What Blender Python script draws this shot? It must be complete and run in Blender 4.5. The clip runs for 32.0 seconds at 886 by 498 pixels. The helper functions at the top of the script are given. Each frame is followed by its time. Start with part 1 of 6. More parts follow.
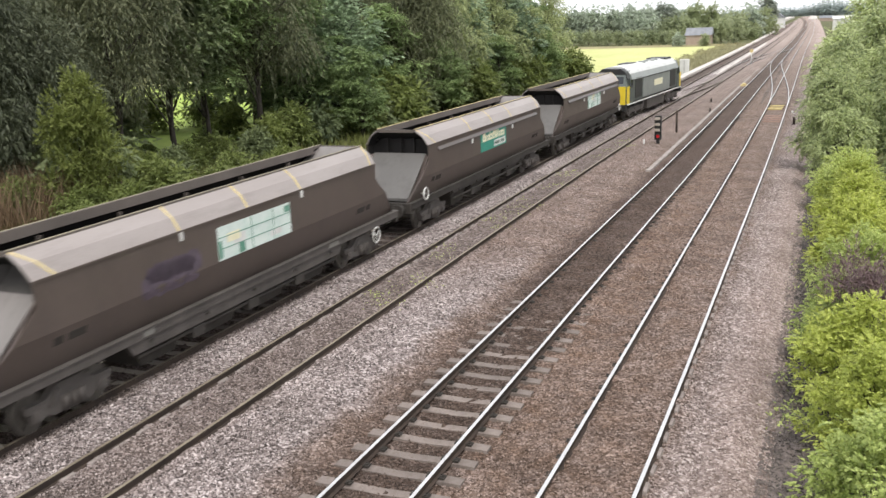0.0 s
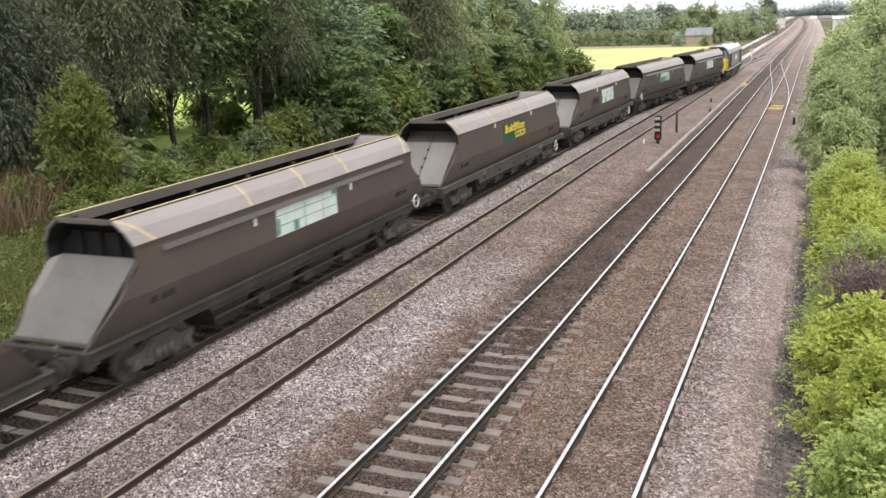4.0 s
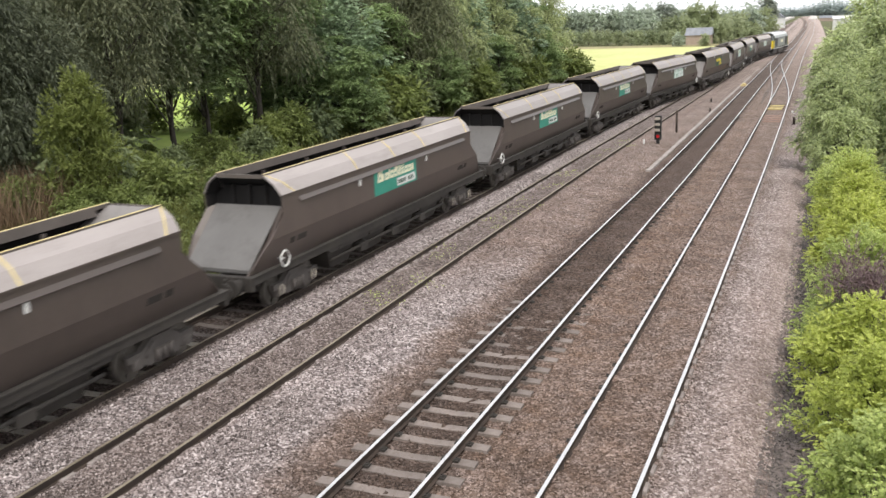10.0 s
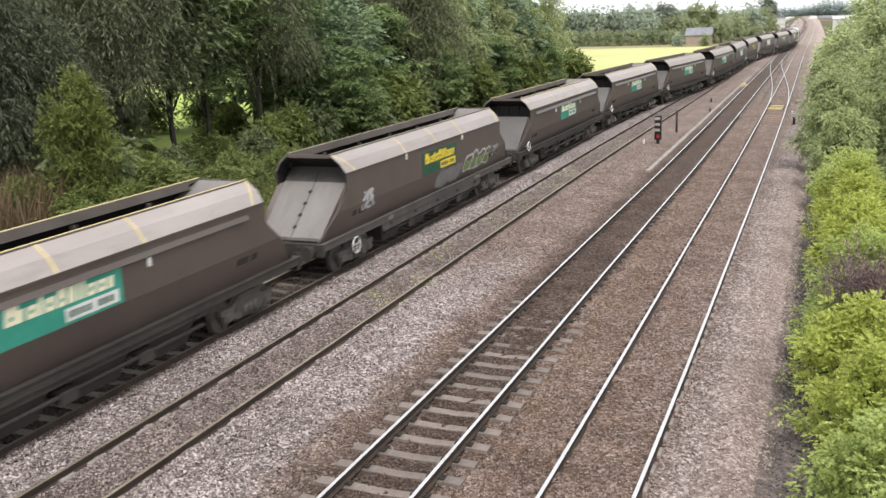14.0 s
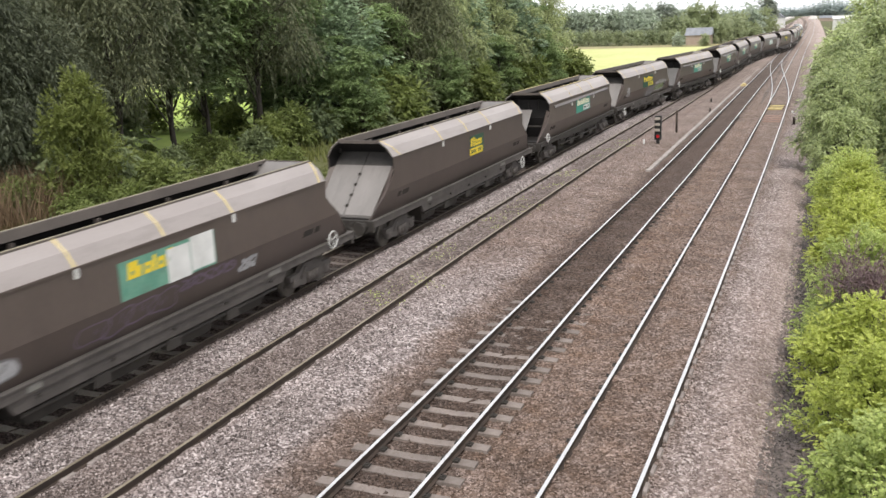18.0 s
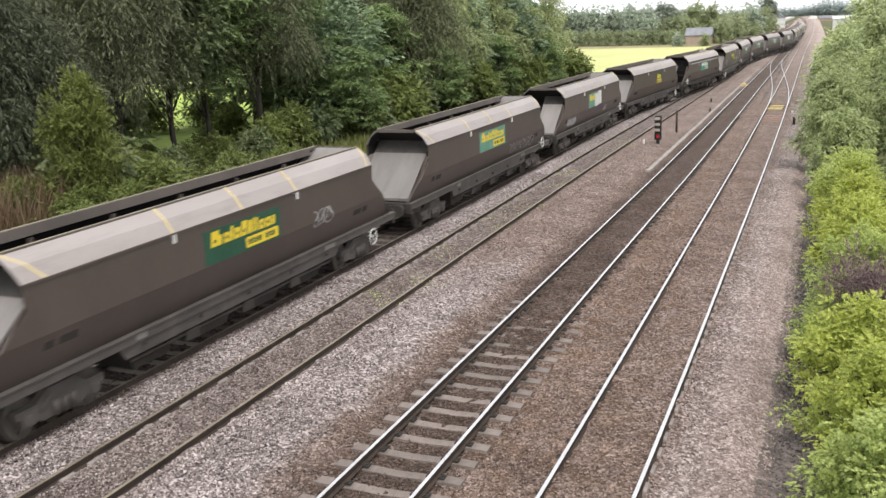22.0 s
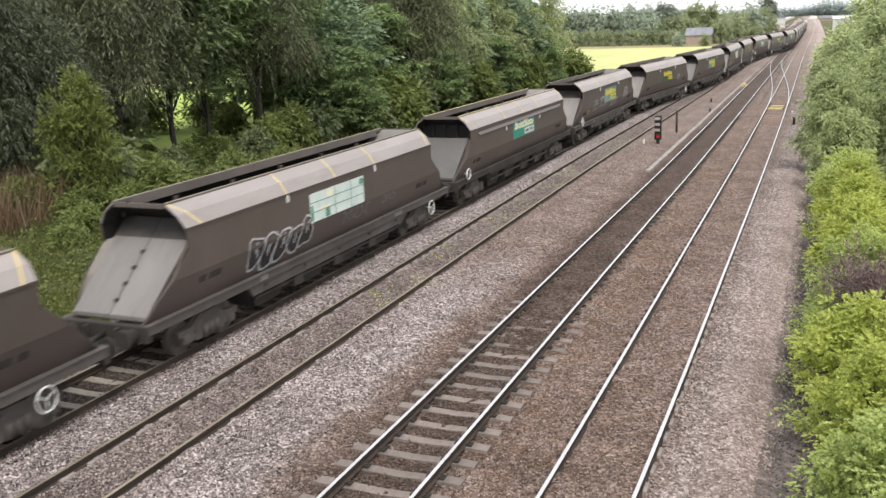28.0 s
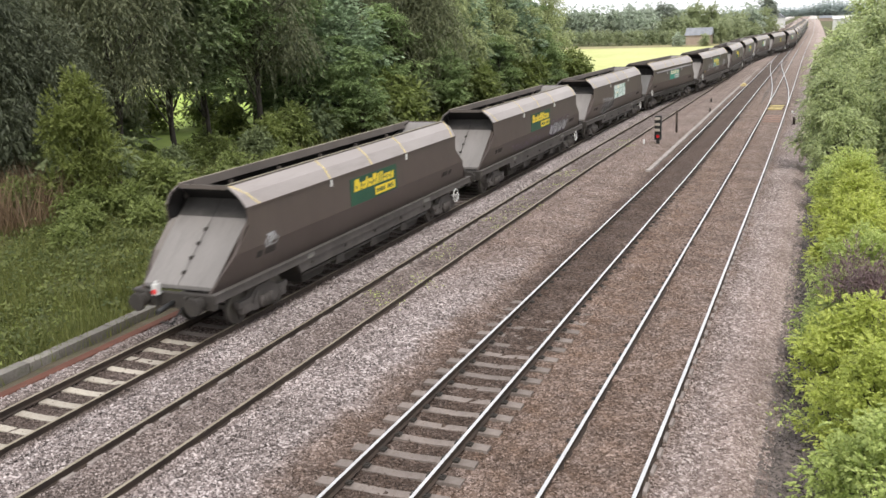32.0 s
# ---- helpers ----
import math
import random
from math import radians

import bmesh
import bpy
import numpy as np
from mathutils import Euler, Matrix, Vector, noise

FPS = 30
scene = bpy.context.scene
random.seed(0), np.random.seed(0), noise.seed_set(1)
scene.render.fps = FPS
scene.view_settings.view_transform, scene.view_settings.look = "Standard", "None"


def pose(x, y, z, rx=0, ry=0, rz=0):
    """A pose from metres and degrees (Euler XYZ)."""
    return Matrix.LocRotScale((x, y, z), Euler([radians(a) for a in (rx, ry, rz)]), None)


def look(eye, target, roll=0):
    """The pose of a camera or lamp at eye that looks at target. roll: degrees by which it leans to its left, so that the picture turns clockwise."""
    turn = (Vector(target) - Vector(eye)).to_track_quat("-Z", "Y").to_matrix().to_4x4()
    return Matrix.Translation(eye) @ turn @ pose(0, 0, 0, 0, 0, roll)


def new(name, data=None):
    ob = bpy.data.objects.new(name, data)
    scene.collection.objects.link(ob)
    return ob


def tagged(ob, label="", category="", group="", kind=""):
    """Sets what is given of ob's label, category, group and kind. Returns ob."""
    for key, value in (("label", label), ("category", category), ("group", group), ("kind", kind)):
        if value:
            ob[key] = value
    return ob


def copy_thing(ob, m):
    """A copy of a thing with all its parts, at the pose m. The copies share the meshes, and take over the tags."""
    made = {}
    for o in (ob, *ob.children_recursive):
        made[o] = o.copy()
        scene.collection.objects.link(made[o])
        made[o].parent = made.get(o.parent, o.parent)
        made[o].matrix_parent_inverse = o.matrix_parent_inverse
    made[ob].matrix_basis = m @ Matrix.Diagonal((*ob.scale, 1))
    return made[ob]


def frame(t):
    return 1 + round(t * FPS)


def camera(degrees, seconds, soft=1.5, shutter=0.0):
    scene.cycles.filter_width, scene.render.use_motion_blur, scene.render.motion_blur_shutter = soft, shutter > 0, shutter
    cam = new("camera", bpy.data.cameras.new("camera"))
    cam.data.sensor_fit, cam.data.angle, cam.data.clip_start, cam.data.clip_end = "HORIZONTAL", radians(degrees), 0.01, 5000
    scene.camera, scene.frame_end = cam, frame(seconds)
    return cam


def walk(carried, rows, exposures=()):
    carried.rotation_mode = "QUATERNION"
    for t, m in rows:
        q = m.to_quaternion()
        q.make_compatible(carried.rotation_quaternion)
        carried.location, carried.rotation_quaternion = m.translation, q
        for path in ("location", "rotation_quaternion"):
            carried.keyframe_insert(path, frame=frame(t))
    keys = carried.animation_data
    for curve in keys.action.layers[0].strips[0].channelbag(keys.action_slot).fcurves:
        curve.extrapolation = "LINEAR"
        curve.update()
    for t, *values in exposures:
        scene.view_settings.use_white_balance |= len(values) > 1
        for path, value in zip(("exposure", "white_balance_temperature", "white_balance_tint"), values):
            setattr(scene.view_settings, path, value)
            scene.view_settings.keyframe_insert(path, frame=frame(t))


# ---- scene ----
# ---------------- camera on the footbridge, standing still ----------------
EYE = Vector((0.0, 0.0, 7.831))
cam = camera(50.556, 32.0, 1.5, 0.45)
VIEW = look(EYE, EYE + Vector((-0.378423, 0.893794, -0.240683)), -2.235)
walk(cam, [(0.0, VIEW), (32.0, VIEW)], [(0.0, 0.05), (32.0, 0.05)])

# ---------------- sky and sun: bright, thinly clouded day ----------------
SUN_EL, SUN_AZ = radians(58), radians(150)
world = bpy.data.worlds.new("sky")
scene.world = world
world.use_nodes = True
wn = world.node_tree.nodes
wl = world.node_tree.links
bg = wn["Background"]
sky = wn.new("ShaderNodeTexSky")
sky.sky_type = "NISHITA"
sky.sun_disc = False
sky.sun_elevation = SUN_EL
sky.sun_rotation = SUN_AZ
sky.air_density = 1.0
sky.dust_density = 4.0
# thin white cloud over the whole sky: the blue is greyed, evenly all round
cloud = wn.new("ShaderNodeMix")
cloud.data_type = "RGBA"
cloud.inputs[0].default_value = 0.8
cloud.inputs[7].default_value = (11.5, 11.6, 12.0, 1)
wl.new(sky.outputs[0], cloud.inputs[6])
wl.new(cloud.outputs[2], bg.inputs[0])
bg.inputs[1].default_value = 0.125
sun_data = bpy.data.lights.new("sun", "SUN")
sun_data.energy = 2.3
sun_data.angle = radians(25)
sun_data.color = (1.0, 0.95, 0.87)
sun = new("sun", sun_data)
sun.matrix_basis = look((0, 0, 0), (-math.sin(SUN_AZ) * math.cos(SUN_EL), -math.cos(SUN_AZ) * math.cos(SUN_EL), -math.sin(SUN_EL)))


# ---------------- materials ----------------
def nodes_of(name):
    m = bpy.data.materials.new(name)
    m.use_nodes = True
    t = m.node_tree
    return m, t.nodes, t.links, t.nodes["Principled BSDF"]


def ramp(n, stops):
    r = n.new("ShaderNodeValToRGB")
    el = r.color_ramp.elements
    el[0].position, el[0].color = stops[0][0], (*stops[0][1], 1)
    el[1].position, el[1].color = stops[-1][0], (*stops[-1][1], 1)
    for p, c in stops[1:-1]:
        e = el.new(p)
        e.color = (*c, 1)
    return r


def noise_node(n, l, vec, scale, detail=4, rough=0.6):
    t = n.new("ShaderNodeTexNoise")
    t.inputs["Scale"].default_value = scale
    t.inputs["Detail"].default_value = detail
    t.inputs["Roughness"].default_value = rough
    l.new(vec, t.inputs["Vector"])
    return t


def mixed(n, l, fac, a, b, blend="MIX"):
    x = n.new("ShaderNodeMix")
    x.data_type = "RGBA"
    x.blend_type = blend
    for val, i in ((fac, 0), (a, 6), (b, 7)):
        if isinstance(val, (int, float)):
            x.inputs[i].default_value = val
        elif isinstance(val, tuple):
            x.inputs[i].default_value = (*val, 1)
        else:
            l.new(val, x.inputs[i])
    return x.outputs[2]


def calc(n, l, op, a, b=0.0, clamp=False):
    x = n.new("ShaderNodeMath")
    x.operation = op
    x.use_clamp = clamp
    for i, v in enumerate((a, b)):
        if isinstance(v, (int, float)):
            x.inputs[i].default_value = v
        else:
            l.new(v, x.inputs[i])
    return x.outputs[0]


def bumped(n, l, bsdf, height, strength, dist):
    b = n.new("ShaderNodeBump")
    b.inputs["Strength"].default_value = strength
    b.inputs["Distance"].default_value = dist
    l.new(height, b.inputs["Height"])
    l.new(b.outputs[0], bsdf.inputs["Normal"])


def surface(name, dark, light, rough=0.8, metal=0.0, grain=30.0, patch=1.5, bump=0.3, dist=0.01, stain=None, stain_amount=0.5, vary=0.0, stretch=(1, 1, 1)):
    """A weathered surface: patches, grain, stains and relief in the thing's own metres."""
    m, n, l, b = nodes_of(name)
    tc = n.new("ShaderNodeTexCoord")
    mp = n.new("ShaderNodeMapping")
    mp.inputs["Scale"].default_value = stretch
    l.new(tc.outputs["Object"], mp.inputs[0])
    v = mp.outputs[0]
    big, fine = noise_node(n, l, v, patch), noise_node(n, l, v, grain, 5, 0.7)
    f = calc(n, l, "ADD", calc(n, l, "MULTIPLY", big.outputs["Fac"], 0.6), calc(n, l, "MULTIPLY", fine.outputs["Fac"], 0.4))
    r = ramp(n, [(0.32, dark), (0.68, light)])
    l.new(f, r.inputs[0])
    col = r.outputs[0]
    if stain:
        s = noise_node(n, l, v, patch * 2.3, 6, 0.75)
        sr = ramp(n, [(0.5, (0, 0, 0)), (0.72, (stain_amount,) * 3)])
        l.new(s.outputs["Fac"], sr.inputs[0])
        col = mixed(n, l, sr.outputs[0], col, stain)
    if vary:
        info = n.new("ShaderNodeObjectInfo")
        val = calc(n, l, "ADD", calc(n, l, "MULTIPLY", info.outputs["Random"], 2 * vary), 1 - vary)
        g = n.new("ShaderNodeCombineColor")
        for i in range(3):
            l.new(val, g.inputs[i])
        col = mixed(n, l, 1.0, col, g.outputs[0], "MULTIPLY")
    l.new(col, b.inputs["Base Color"])
    rr = calc(n, l, "ADD", calc(n, l, "MULTIPLY", fine.outputs["Fac"], 0.25), rough - 0.12, True)
    l.new(rr, b.inputs["Roughness"])
    b.inputs["Metallic"].default_value = metal
    bumped(n, l, b, fine.outputs["Fac"], bump, dist)
    return m


def leaf_material(name, dark, light, trans=0.35, vary=1.0):
    m, n, l, b = nodes_of(name)
    geo = n.new("ShaderNodeNewGeometry")
    info = n.new("ShaderNodeObjectInfo")
    tc = n.new("ShaderNodeTexCoord")
    big = noise_node(n, l, tc.outputs["Object"], 0.9, 3)
    f = calc(n, l, "ADD", calc(n, l, "MULTIPLY", geo.outputs["Random Per Island"], 0.55), calc(n, l, "MULTIPLY", big.outputs["Fac"], 0.5))
    f = calc(n, l, "ADD", f, calc(n, l, "MULTIPLY", calc(n, l, "SUBTRACT", info.outputs["Random"], 0.5), 0.35 * vary))
    r = ramp(n, [(0.15, dark), (0.85, light)])
    l.new(f, r.inputs[0])
    l.new(r.outputs[0], b.inputs["Base Color"])
    b.inputs["Roughness"].default_value = 0.55
    b.inputs["Specular IOR Level"].default_value = 0.35
    tr = n.new("ShaderNodeBsdfTranslucent")
    l.new(mixed(n, l, 0.4, r.outputs[0], light), tr.inputs[0])
    mx = n.new("ShaderNodeMixShader")
    mx.inputs[0].default_value = trans
    l.new(b.outputs[0], mx.inputs[1])
    l.new(tr.outputs[0], mx.inputs[2])
    l.new(mx.outputs[0], n["Material Output"].inputs[0])
    return m


def ballast_material(name, stones=False):
    """Crushed granite: pinkish grey, browned by brake dust round the tracks, in places of its own."""
    m, n, l, b = nodes_of(name)
    geo = n.new("ShaderNodeNewGeometry")
    pos = geo.outputs["Position"]
    vor = n.new("ShaderNodeTexVoronoi")
    vor.inputs["Scale"].default_value = 17
    l.new(pos, vor.inputs["Vector"])
    cell = n.new("ShaderNodeSeparateColor")
    l.new(vor.outputs["Color"], cell.inputs[0])
    rnd = geo.outputs["Random Per Island"] if stones else cell.outputs[0]
    r = ramp(n, [(0.0, (0.06, 0.05, 0.048)), (0.3, (0.195, 0.162, 0.155)), (0.7, (0.395, 0.338, 0.328)), (1.0, (0.72, 0.65, 0.64))])
    l.new(rnd, r.inputs[0])
    clean = r.outputs[0]
    sep = n.new("ShaderNodeSeparateXYZ")
    l.new(pos, sep.inputs[0])
    warp = noise_node(n, l, pos, 0.35, 6, 0.7)
    wob = calc(n, l, "MULTIPLY", calc(n, l, "SUBTRACT", warp.outputs["Fac"], 0.5), 1.7)
    x = calc(n, l, "ADD", sep.outputs[0], wob)
    # the lines lean a little westwards with distance
    far2 = calc(n, l, "MULTIPLY", calc(n, l, "MULTIPLY", sep.outputs[1], sep.outputs[1]), 0.0000215)
    x = calc(n, l, "ADD", x, calc(n, l, "ADD", calc(n, l, "MULTIPLY", sep.outputs[1], 0.0075), far2))
    u = calc(n, l, "DIVIDE", calc(n, l, "ADD", x, 19.0), 19.0)
    brown = ramp(n, [(0.0, (0.4, 0.4, 0.4)), (0.10, (0.05, 0.05, 0.05)), (0.17, (0.55, 0.55, 0.55)), (0.23, (0.45, 0.45, 0.45)), (0.27, (0.0, 0.0, 0.0)), (0.32, (0.1, 0.1, 0.1)), (0.345, (0.35, 0.35, 0.35)), (0.40, (0.35, 0.35, 0.35)),
                     (0.43, (0.1, 0.1, 0.1)), (0.515, (0.06, 0.06, 0.06)), (0.55, (0.85, 0.85, 0.85)), (0.67, (0.85, 0.85, 0.85)), (0.71, (1, 1, 1)), (0.86, (0.85, 0.85, 0.85)), (0.895, (0.15, 0.15, 0.15)), (1.0, (0.1, 0.1, 0.1))])
    l.new(u, brown.inputs[0])
    dirt_n = noise_node(n, l, pos, 1.7, 5, 0.7)
    dr = ramp(n, [(0.3, (0.6, 0.6, 0.6)), (0.65, (1, 1, 1))])
    l.new(dirt_n.outputs["Fac"], dr.inputs[0])
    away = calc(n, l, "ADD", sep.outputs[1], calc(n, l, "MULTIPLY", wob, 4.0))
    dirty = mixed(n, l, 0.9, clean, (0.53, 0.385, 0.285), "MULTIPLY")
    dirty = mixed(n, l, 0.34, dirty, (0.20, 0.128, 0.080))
    # browned stone is mixed greyer with distance
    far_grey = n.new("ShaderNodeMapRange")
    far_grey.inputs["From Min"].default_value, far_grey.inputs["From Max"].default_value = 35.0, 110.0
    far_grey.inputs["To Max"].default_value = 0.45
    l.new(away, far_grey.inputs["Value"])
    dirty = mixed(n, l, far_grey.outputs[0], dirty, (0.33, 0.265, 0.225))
    old = n.new("ShaderNodeMapRange")
    old.inputs["From Min"].default_value, old.inputs["From Max"].default_value = 22.0, 31.0
    old.inputs["To Min"].default_value, old.inputs["To Max"].default_value = 0.0, 0.75
    l.new(away, old.inputs["Value"])
    east = calc(n, l, "GREATER_THAN", x, -11.3)
    west_of_main = calc(n, l, "LESS_THAN", x, -5.0)
    aged = calc(n, l, "MULTIPLY", calc(n, l, "MULTIPLY", east, west_of_main), old.outputs[0])
    both = calc(n, l, "MAXIMUM", brown.outputs[0], aged)
    fac = mixed(n, l, 1.0, both, dr.outputs[0], "MULTIPLY")
    # dark ballast in the tracks; on the west line shade under the train too
    grime = ramp(n, [(0.0, (0, 0, 0)), (0.13, (0, 0, 0)), (0.155, (1, 1, 1)), (0.24, (1, 1, 1)), (0.258, (0, 0, 0)), (0.325, (0, 0, 0)), (0.345, (0.45, 0.45, 0.45)), (0.40, (0.45, 0.45, 0.45)), (0.415, (0, 0, 0)), (0.535, (0, 0, 0)), (0.56, (0.35, 0.35, 0.35)), (0.59, (1, 1, 1)), (0.66, (1, 1, 1)), (0.70, (0.1, 0.1, 0.1)), (0.8, (0.1, 0.1, 0.1)), (1.0, (0, 0, 0))])
    l.new(u, grime.inputs[0])
    worn = mixed(n, l, fac, clean, dirty)
    fresh = ramp(n, [(0.0, (0, 0, 0)), (0.87, (0, 0, 0)), (0.93, (0.34, 0.34, 0.34)), (1.0, (0.34, 0.34, 0.34))])
    l.new(u, fresh.inputs[0])
    worn = mixed(n, l, fresh.outputs[0], worn, (0.5, 0.375, 0.325))
    # the stone is mixed paler with distance down the line
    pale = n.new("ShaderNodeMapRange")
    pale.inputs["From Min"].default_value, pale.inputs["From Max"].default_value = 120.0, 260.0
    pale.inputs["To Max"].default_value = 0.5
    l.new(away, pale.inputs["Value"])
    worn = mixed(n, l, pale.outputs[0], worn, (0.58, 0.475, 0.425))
    # damp and oily patches of its own shape
    blot = noise_node(n, l, pos, 0.55, 6, 0.65)
    br = ramp(n, [(0.36, (0.74, 0.73, 0.72)), (0.62, (1.0, 1.0, 1.0))])
    l.new(blot.outputs["Fac"], br.inputs[0])
    worn = mixed(n, l, 1.0, worn, br.outputs[0], "MULTIPLY")
    sooty_shaded = mixed(n, l, 0.85, worn, (0.34, 0.315, 0.295), "MULTIPLY")
    l.new(mixed(n, l, grime.outputs[0], worn, sooty_shaded), b.inputs["Base Color"])
    b.inputs["Roughness"].default_value = 0.85
    if not stones:
        bumped(n, l, b, vor.outputs["Distance"], 1.0, 0.05)
        b.inputs["Specular IOR Level"].default_value = 0.2
    return m


M = {}
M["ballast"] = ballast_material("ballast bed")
M["stones"] = ballast_material("ballast stones", True)
M["soil"] = surface("dark soil", (0.035, 0.03, 0.026), (0.10, 0.088, 0.078), 0.95, grain=14, patch=0.8, bump=0.8, dist=0.05)
M["earth"] = surface("bare brown earth", (0.042, 0.034, 0.023), (0.115, 0.092, 0.06), 0.95, grain=16, patch=1.2, bump=0.7, dist=0.03, stain=(0.07, 0.09, 0.025), stain_amount=0.7)
M["cinder"] = surface("cinder chips", (0.05, 0.042, 0.04), (0.24, 0.2, 0.185), 0.9, grain=25, patch=2.0, bump=0.5, dist=0.02, vary=0.25)
M["verge"] = surface("rough turf", (0.045, 0.055, 0.016), (0.13, 0.135, 0.04), 0.95, grain=9, patch=0.35, bump=0.8, dist=0.08, stain=(0.16, 0.12, 0.07), stain_amount=0.5)
M["field"] = surface("mown field", (0.390, 0.421, 0.135), (0.585, 0.588, 0.272), 0.95, grain=1.2, patch=0.04, bump=0.3, dist=0.05, stretch=(1, 0.35, 1))
M["meadow"] = surface("green meadow", (0.230, 0.341, 0.050), (0.391, 0.473, 0.100), 0.95, grain=1.2, patch=0.1, bump=0.3, dist=0.05)
M["margin"] = surface("dry brown margin", (0.20, 0.17, 0.08), (0.36, 0.32, 0.16), 0.95, grain=1.5, patch=0.1, bump=0.4, dist=0.1)
M["rail_side"] = surface("rail web rust", (0.026, 0.019, 0.016), (0.078, 0.055, 0.042), 0.85, 0.2, 40, 2, 0.3, 0.004)
M["rail_bright"] = surface("polished rail head", (0.64, 0.63, 0.62), (0.82, 0.81, 0.80), 0.40, 0.85, 60, 1.2, 0.05, 0.001)
M["rail_dull"] = surface("dull rail head", (0.27, 0.225, 0.165), (0.46, 0.40, 0.30), 0.45, 0.6, 60, 1.2, 0.1, 0.002)
M["concrete"] = surface("weathered concrete", (0.31, 0.275, 0.225), (0.50, 0.45, 0.385), 0.85, 0, 35, 2.5, 0.4, 0.006, stain=(0.12, 0.10, 0.08), stain_amount=0.6, vary=0.15)
M["concrete_dirty"] = surface("soiled concrete", (0.114, 0.093, 0.082), (0.251, 0.211, 0.189), 0.9, 0, 35, 2.5, 0.4, 0.006, stain=(0.10, 0.075, 0.055), stain_amount=0.7, vary=0.18)
M["pale_slab"] = surface("bleached concrete", (0.46, 0.43, 0.40), (0.66, 0.62, 0.585), 0.85, 0, 20, 1.5, 0.3, 0.006, stain=(0.3, 0.26, 0.23), stain_amount=0.5)
M["walk_pale"] = surface("worn pale walkway", (0.22, 0.195, 0.178), (0.42, 0.38, 0.35), 0.9, 0, 12, 1.8, 0.5, 0.015, stain=(0.2, 0.165, 0.145), stain_amount=0.6, vary=0.12)
M["trough"] = surface("mossy trough concrete", (0.11, 0.10, 0.088), (0.25, 0.23, 0.205), 0.9, 0, 14, 1.3, 0.5, 0.012, stain=(0.06, 0.075, 0.028), stain_amount=0.8, vary=0.2)
M["walk_old"] = surface("stony old walkway", (0.17, 0.145, 0.135), (0.33, 0.285, 0.265), 0.9, 0, 14, 2.5, 0.6, 0.02, stain=(0.12, 0.095, 0.08), stain_amount=0.7, vary=0.1)
M["rust"] = surface("red rust", (0.075, 0.027, 0.018), (0.155, 0.058, 0.036), 0.9, 0.1, 30, 2, 0.4, 0.005)
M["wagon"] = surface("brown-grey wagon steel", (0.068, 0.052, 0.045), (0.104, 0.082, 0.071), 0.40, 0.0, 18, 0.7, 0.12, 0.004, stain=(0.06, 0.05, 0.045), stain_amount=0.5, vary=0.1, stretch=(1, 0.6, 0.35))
# top plates: dust, and the skylight they catch, both in the colour
M["wagon_top"] = surface("dusty wagon top plate lightened for skylight", (0.285, 0.25, 0.236), (0.37, 0.33, 0.316), 0.44, 0.0, 22, 0.35, 0.10, 0.004, stain=(0.20, 0.175, 0.16), stain_amount=0.5, vary=0.1, stretch=(2.5, 0.5, 2.5))
M["wagon_end"] = surface("bare grey end sheet", (0.166, 0.153, 0.145), (0.233, 0.216, 0.205), 0.6, 0.1, 18, 0.7, 0.10, 0.004, stain=(0.11, 0.10, 0.095), stain_amount=0.45, vary=0.12, stretch=(2.2, 0.5, 0.5))
M["wagon_rim"] = surface("dusty rim channel", (0.075, 0.062, 0.054), (0.13, 0.108, 0.094), 0.75, 0.0, 12, 0.6, 0.15, 0.005, stain=(0.07, 0.06, 0.05), stain_amount=0.6)
M["wagon_end_dark"] = surface("grimy grey end sheet", (0.105, 0.10, 0.096), (0.145, 0.139, 0.134), 0.6, 0.1, 18, 0.7, 0.12, 0.004, stain=(0.08, 0.075, 0.07), stain_amount=0.6, vary=0.12, stretch=(1, 1, 0.4))
M["frame"] = surface("dusty side girder", (0.058, 0.050, 0.046), (0.105, 0.092, 0.084), 0.8, 0.0, 20, 1.2, 0.2, 0.006, stain=(0.04, 0.036, 0.033), stain_amount=0.6)
M["red_wood"] = surface("reddish board", (0.25, 0.15, 0.12), (0.42, 0.29, 0.24), 0.9, 0, 20, 2, 0.3, 0.006)
M["teal_old"] = surface("faded teal panel paint", (0.06, 0.22, 0.16), (0.20, 0.38, 0.28), 0.5, 0, 20, 1.2, 0.08, 0.002, stain=(0.10, 0.13, 0.10), stain_amount=0.6)
# black from coal on the lining; on the hood plates it paints shade
M["wagon_inside"] = surface("coal-blackened and shade-dark steel", (0.008, 0.007, 0.007), (0.022, 0.019, 0.018), 0.9, 0.0, 14, 0.8, 0.2, 0.005)
# end sheet grey with the shade under the hood painted in
M["hood_shade"] = surface("grey steel darkened for hood shade", (0.03, 0.027, 0.025), (0.085, 0.078, 0.072), 0.8, 0.0, 14, 1.5, 0.15, 0.004)
M["under"] = surface("underframe grime", (0.020, 0.017, 0.015), (0.052, 0.045, 0.038), 0.85, 0.0, 20, 1.2, 0.3, 0.008)
M["wheel"] = surface("wheel steel", (0.05, 0.045, 0.04), (0.14, 0.125, 0.11), 0.6, 0.4, 20, 2, 0.2, 0.004)
M["white"] = surface("worn white paint", (0.52, 0.52, 0.50), (0.76, 0.76, 0.74), 0.6, 0, 25, 1.5, 0.1, 0.003)
M["yellow_old"] = surface("faded yellow paint", (0.50, 0.39, 0.15), (0.72, 0.60, 0.32), 0.7, 0, 25, 3, 0.1, 0.003)
M["rim_line"] = surface("worn pale rim line", (0.17, 0.15, 0.11), (0.34, 0.30, 0.20), 0.75, 0, 12, 1.2, 0.1, 0.003)
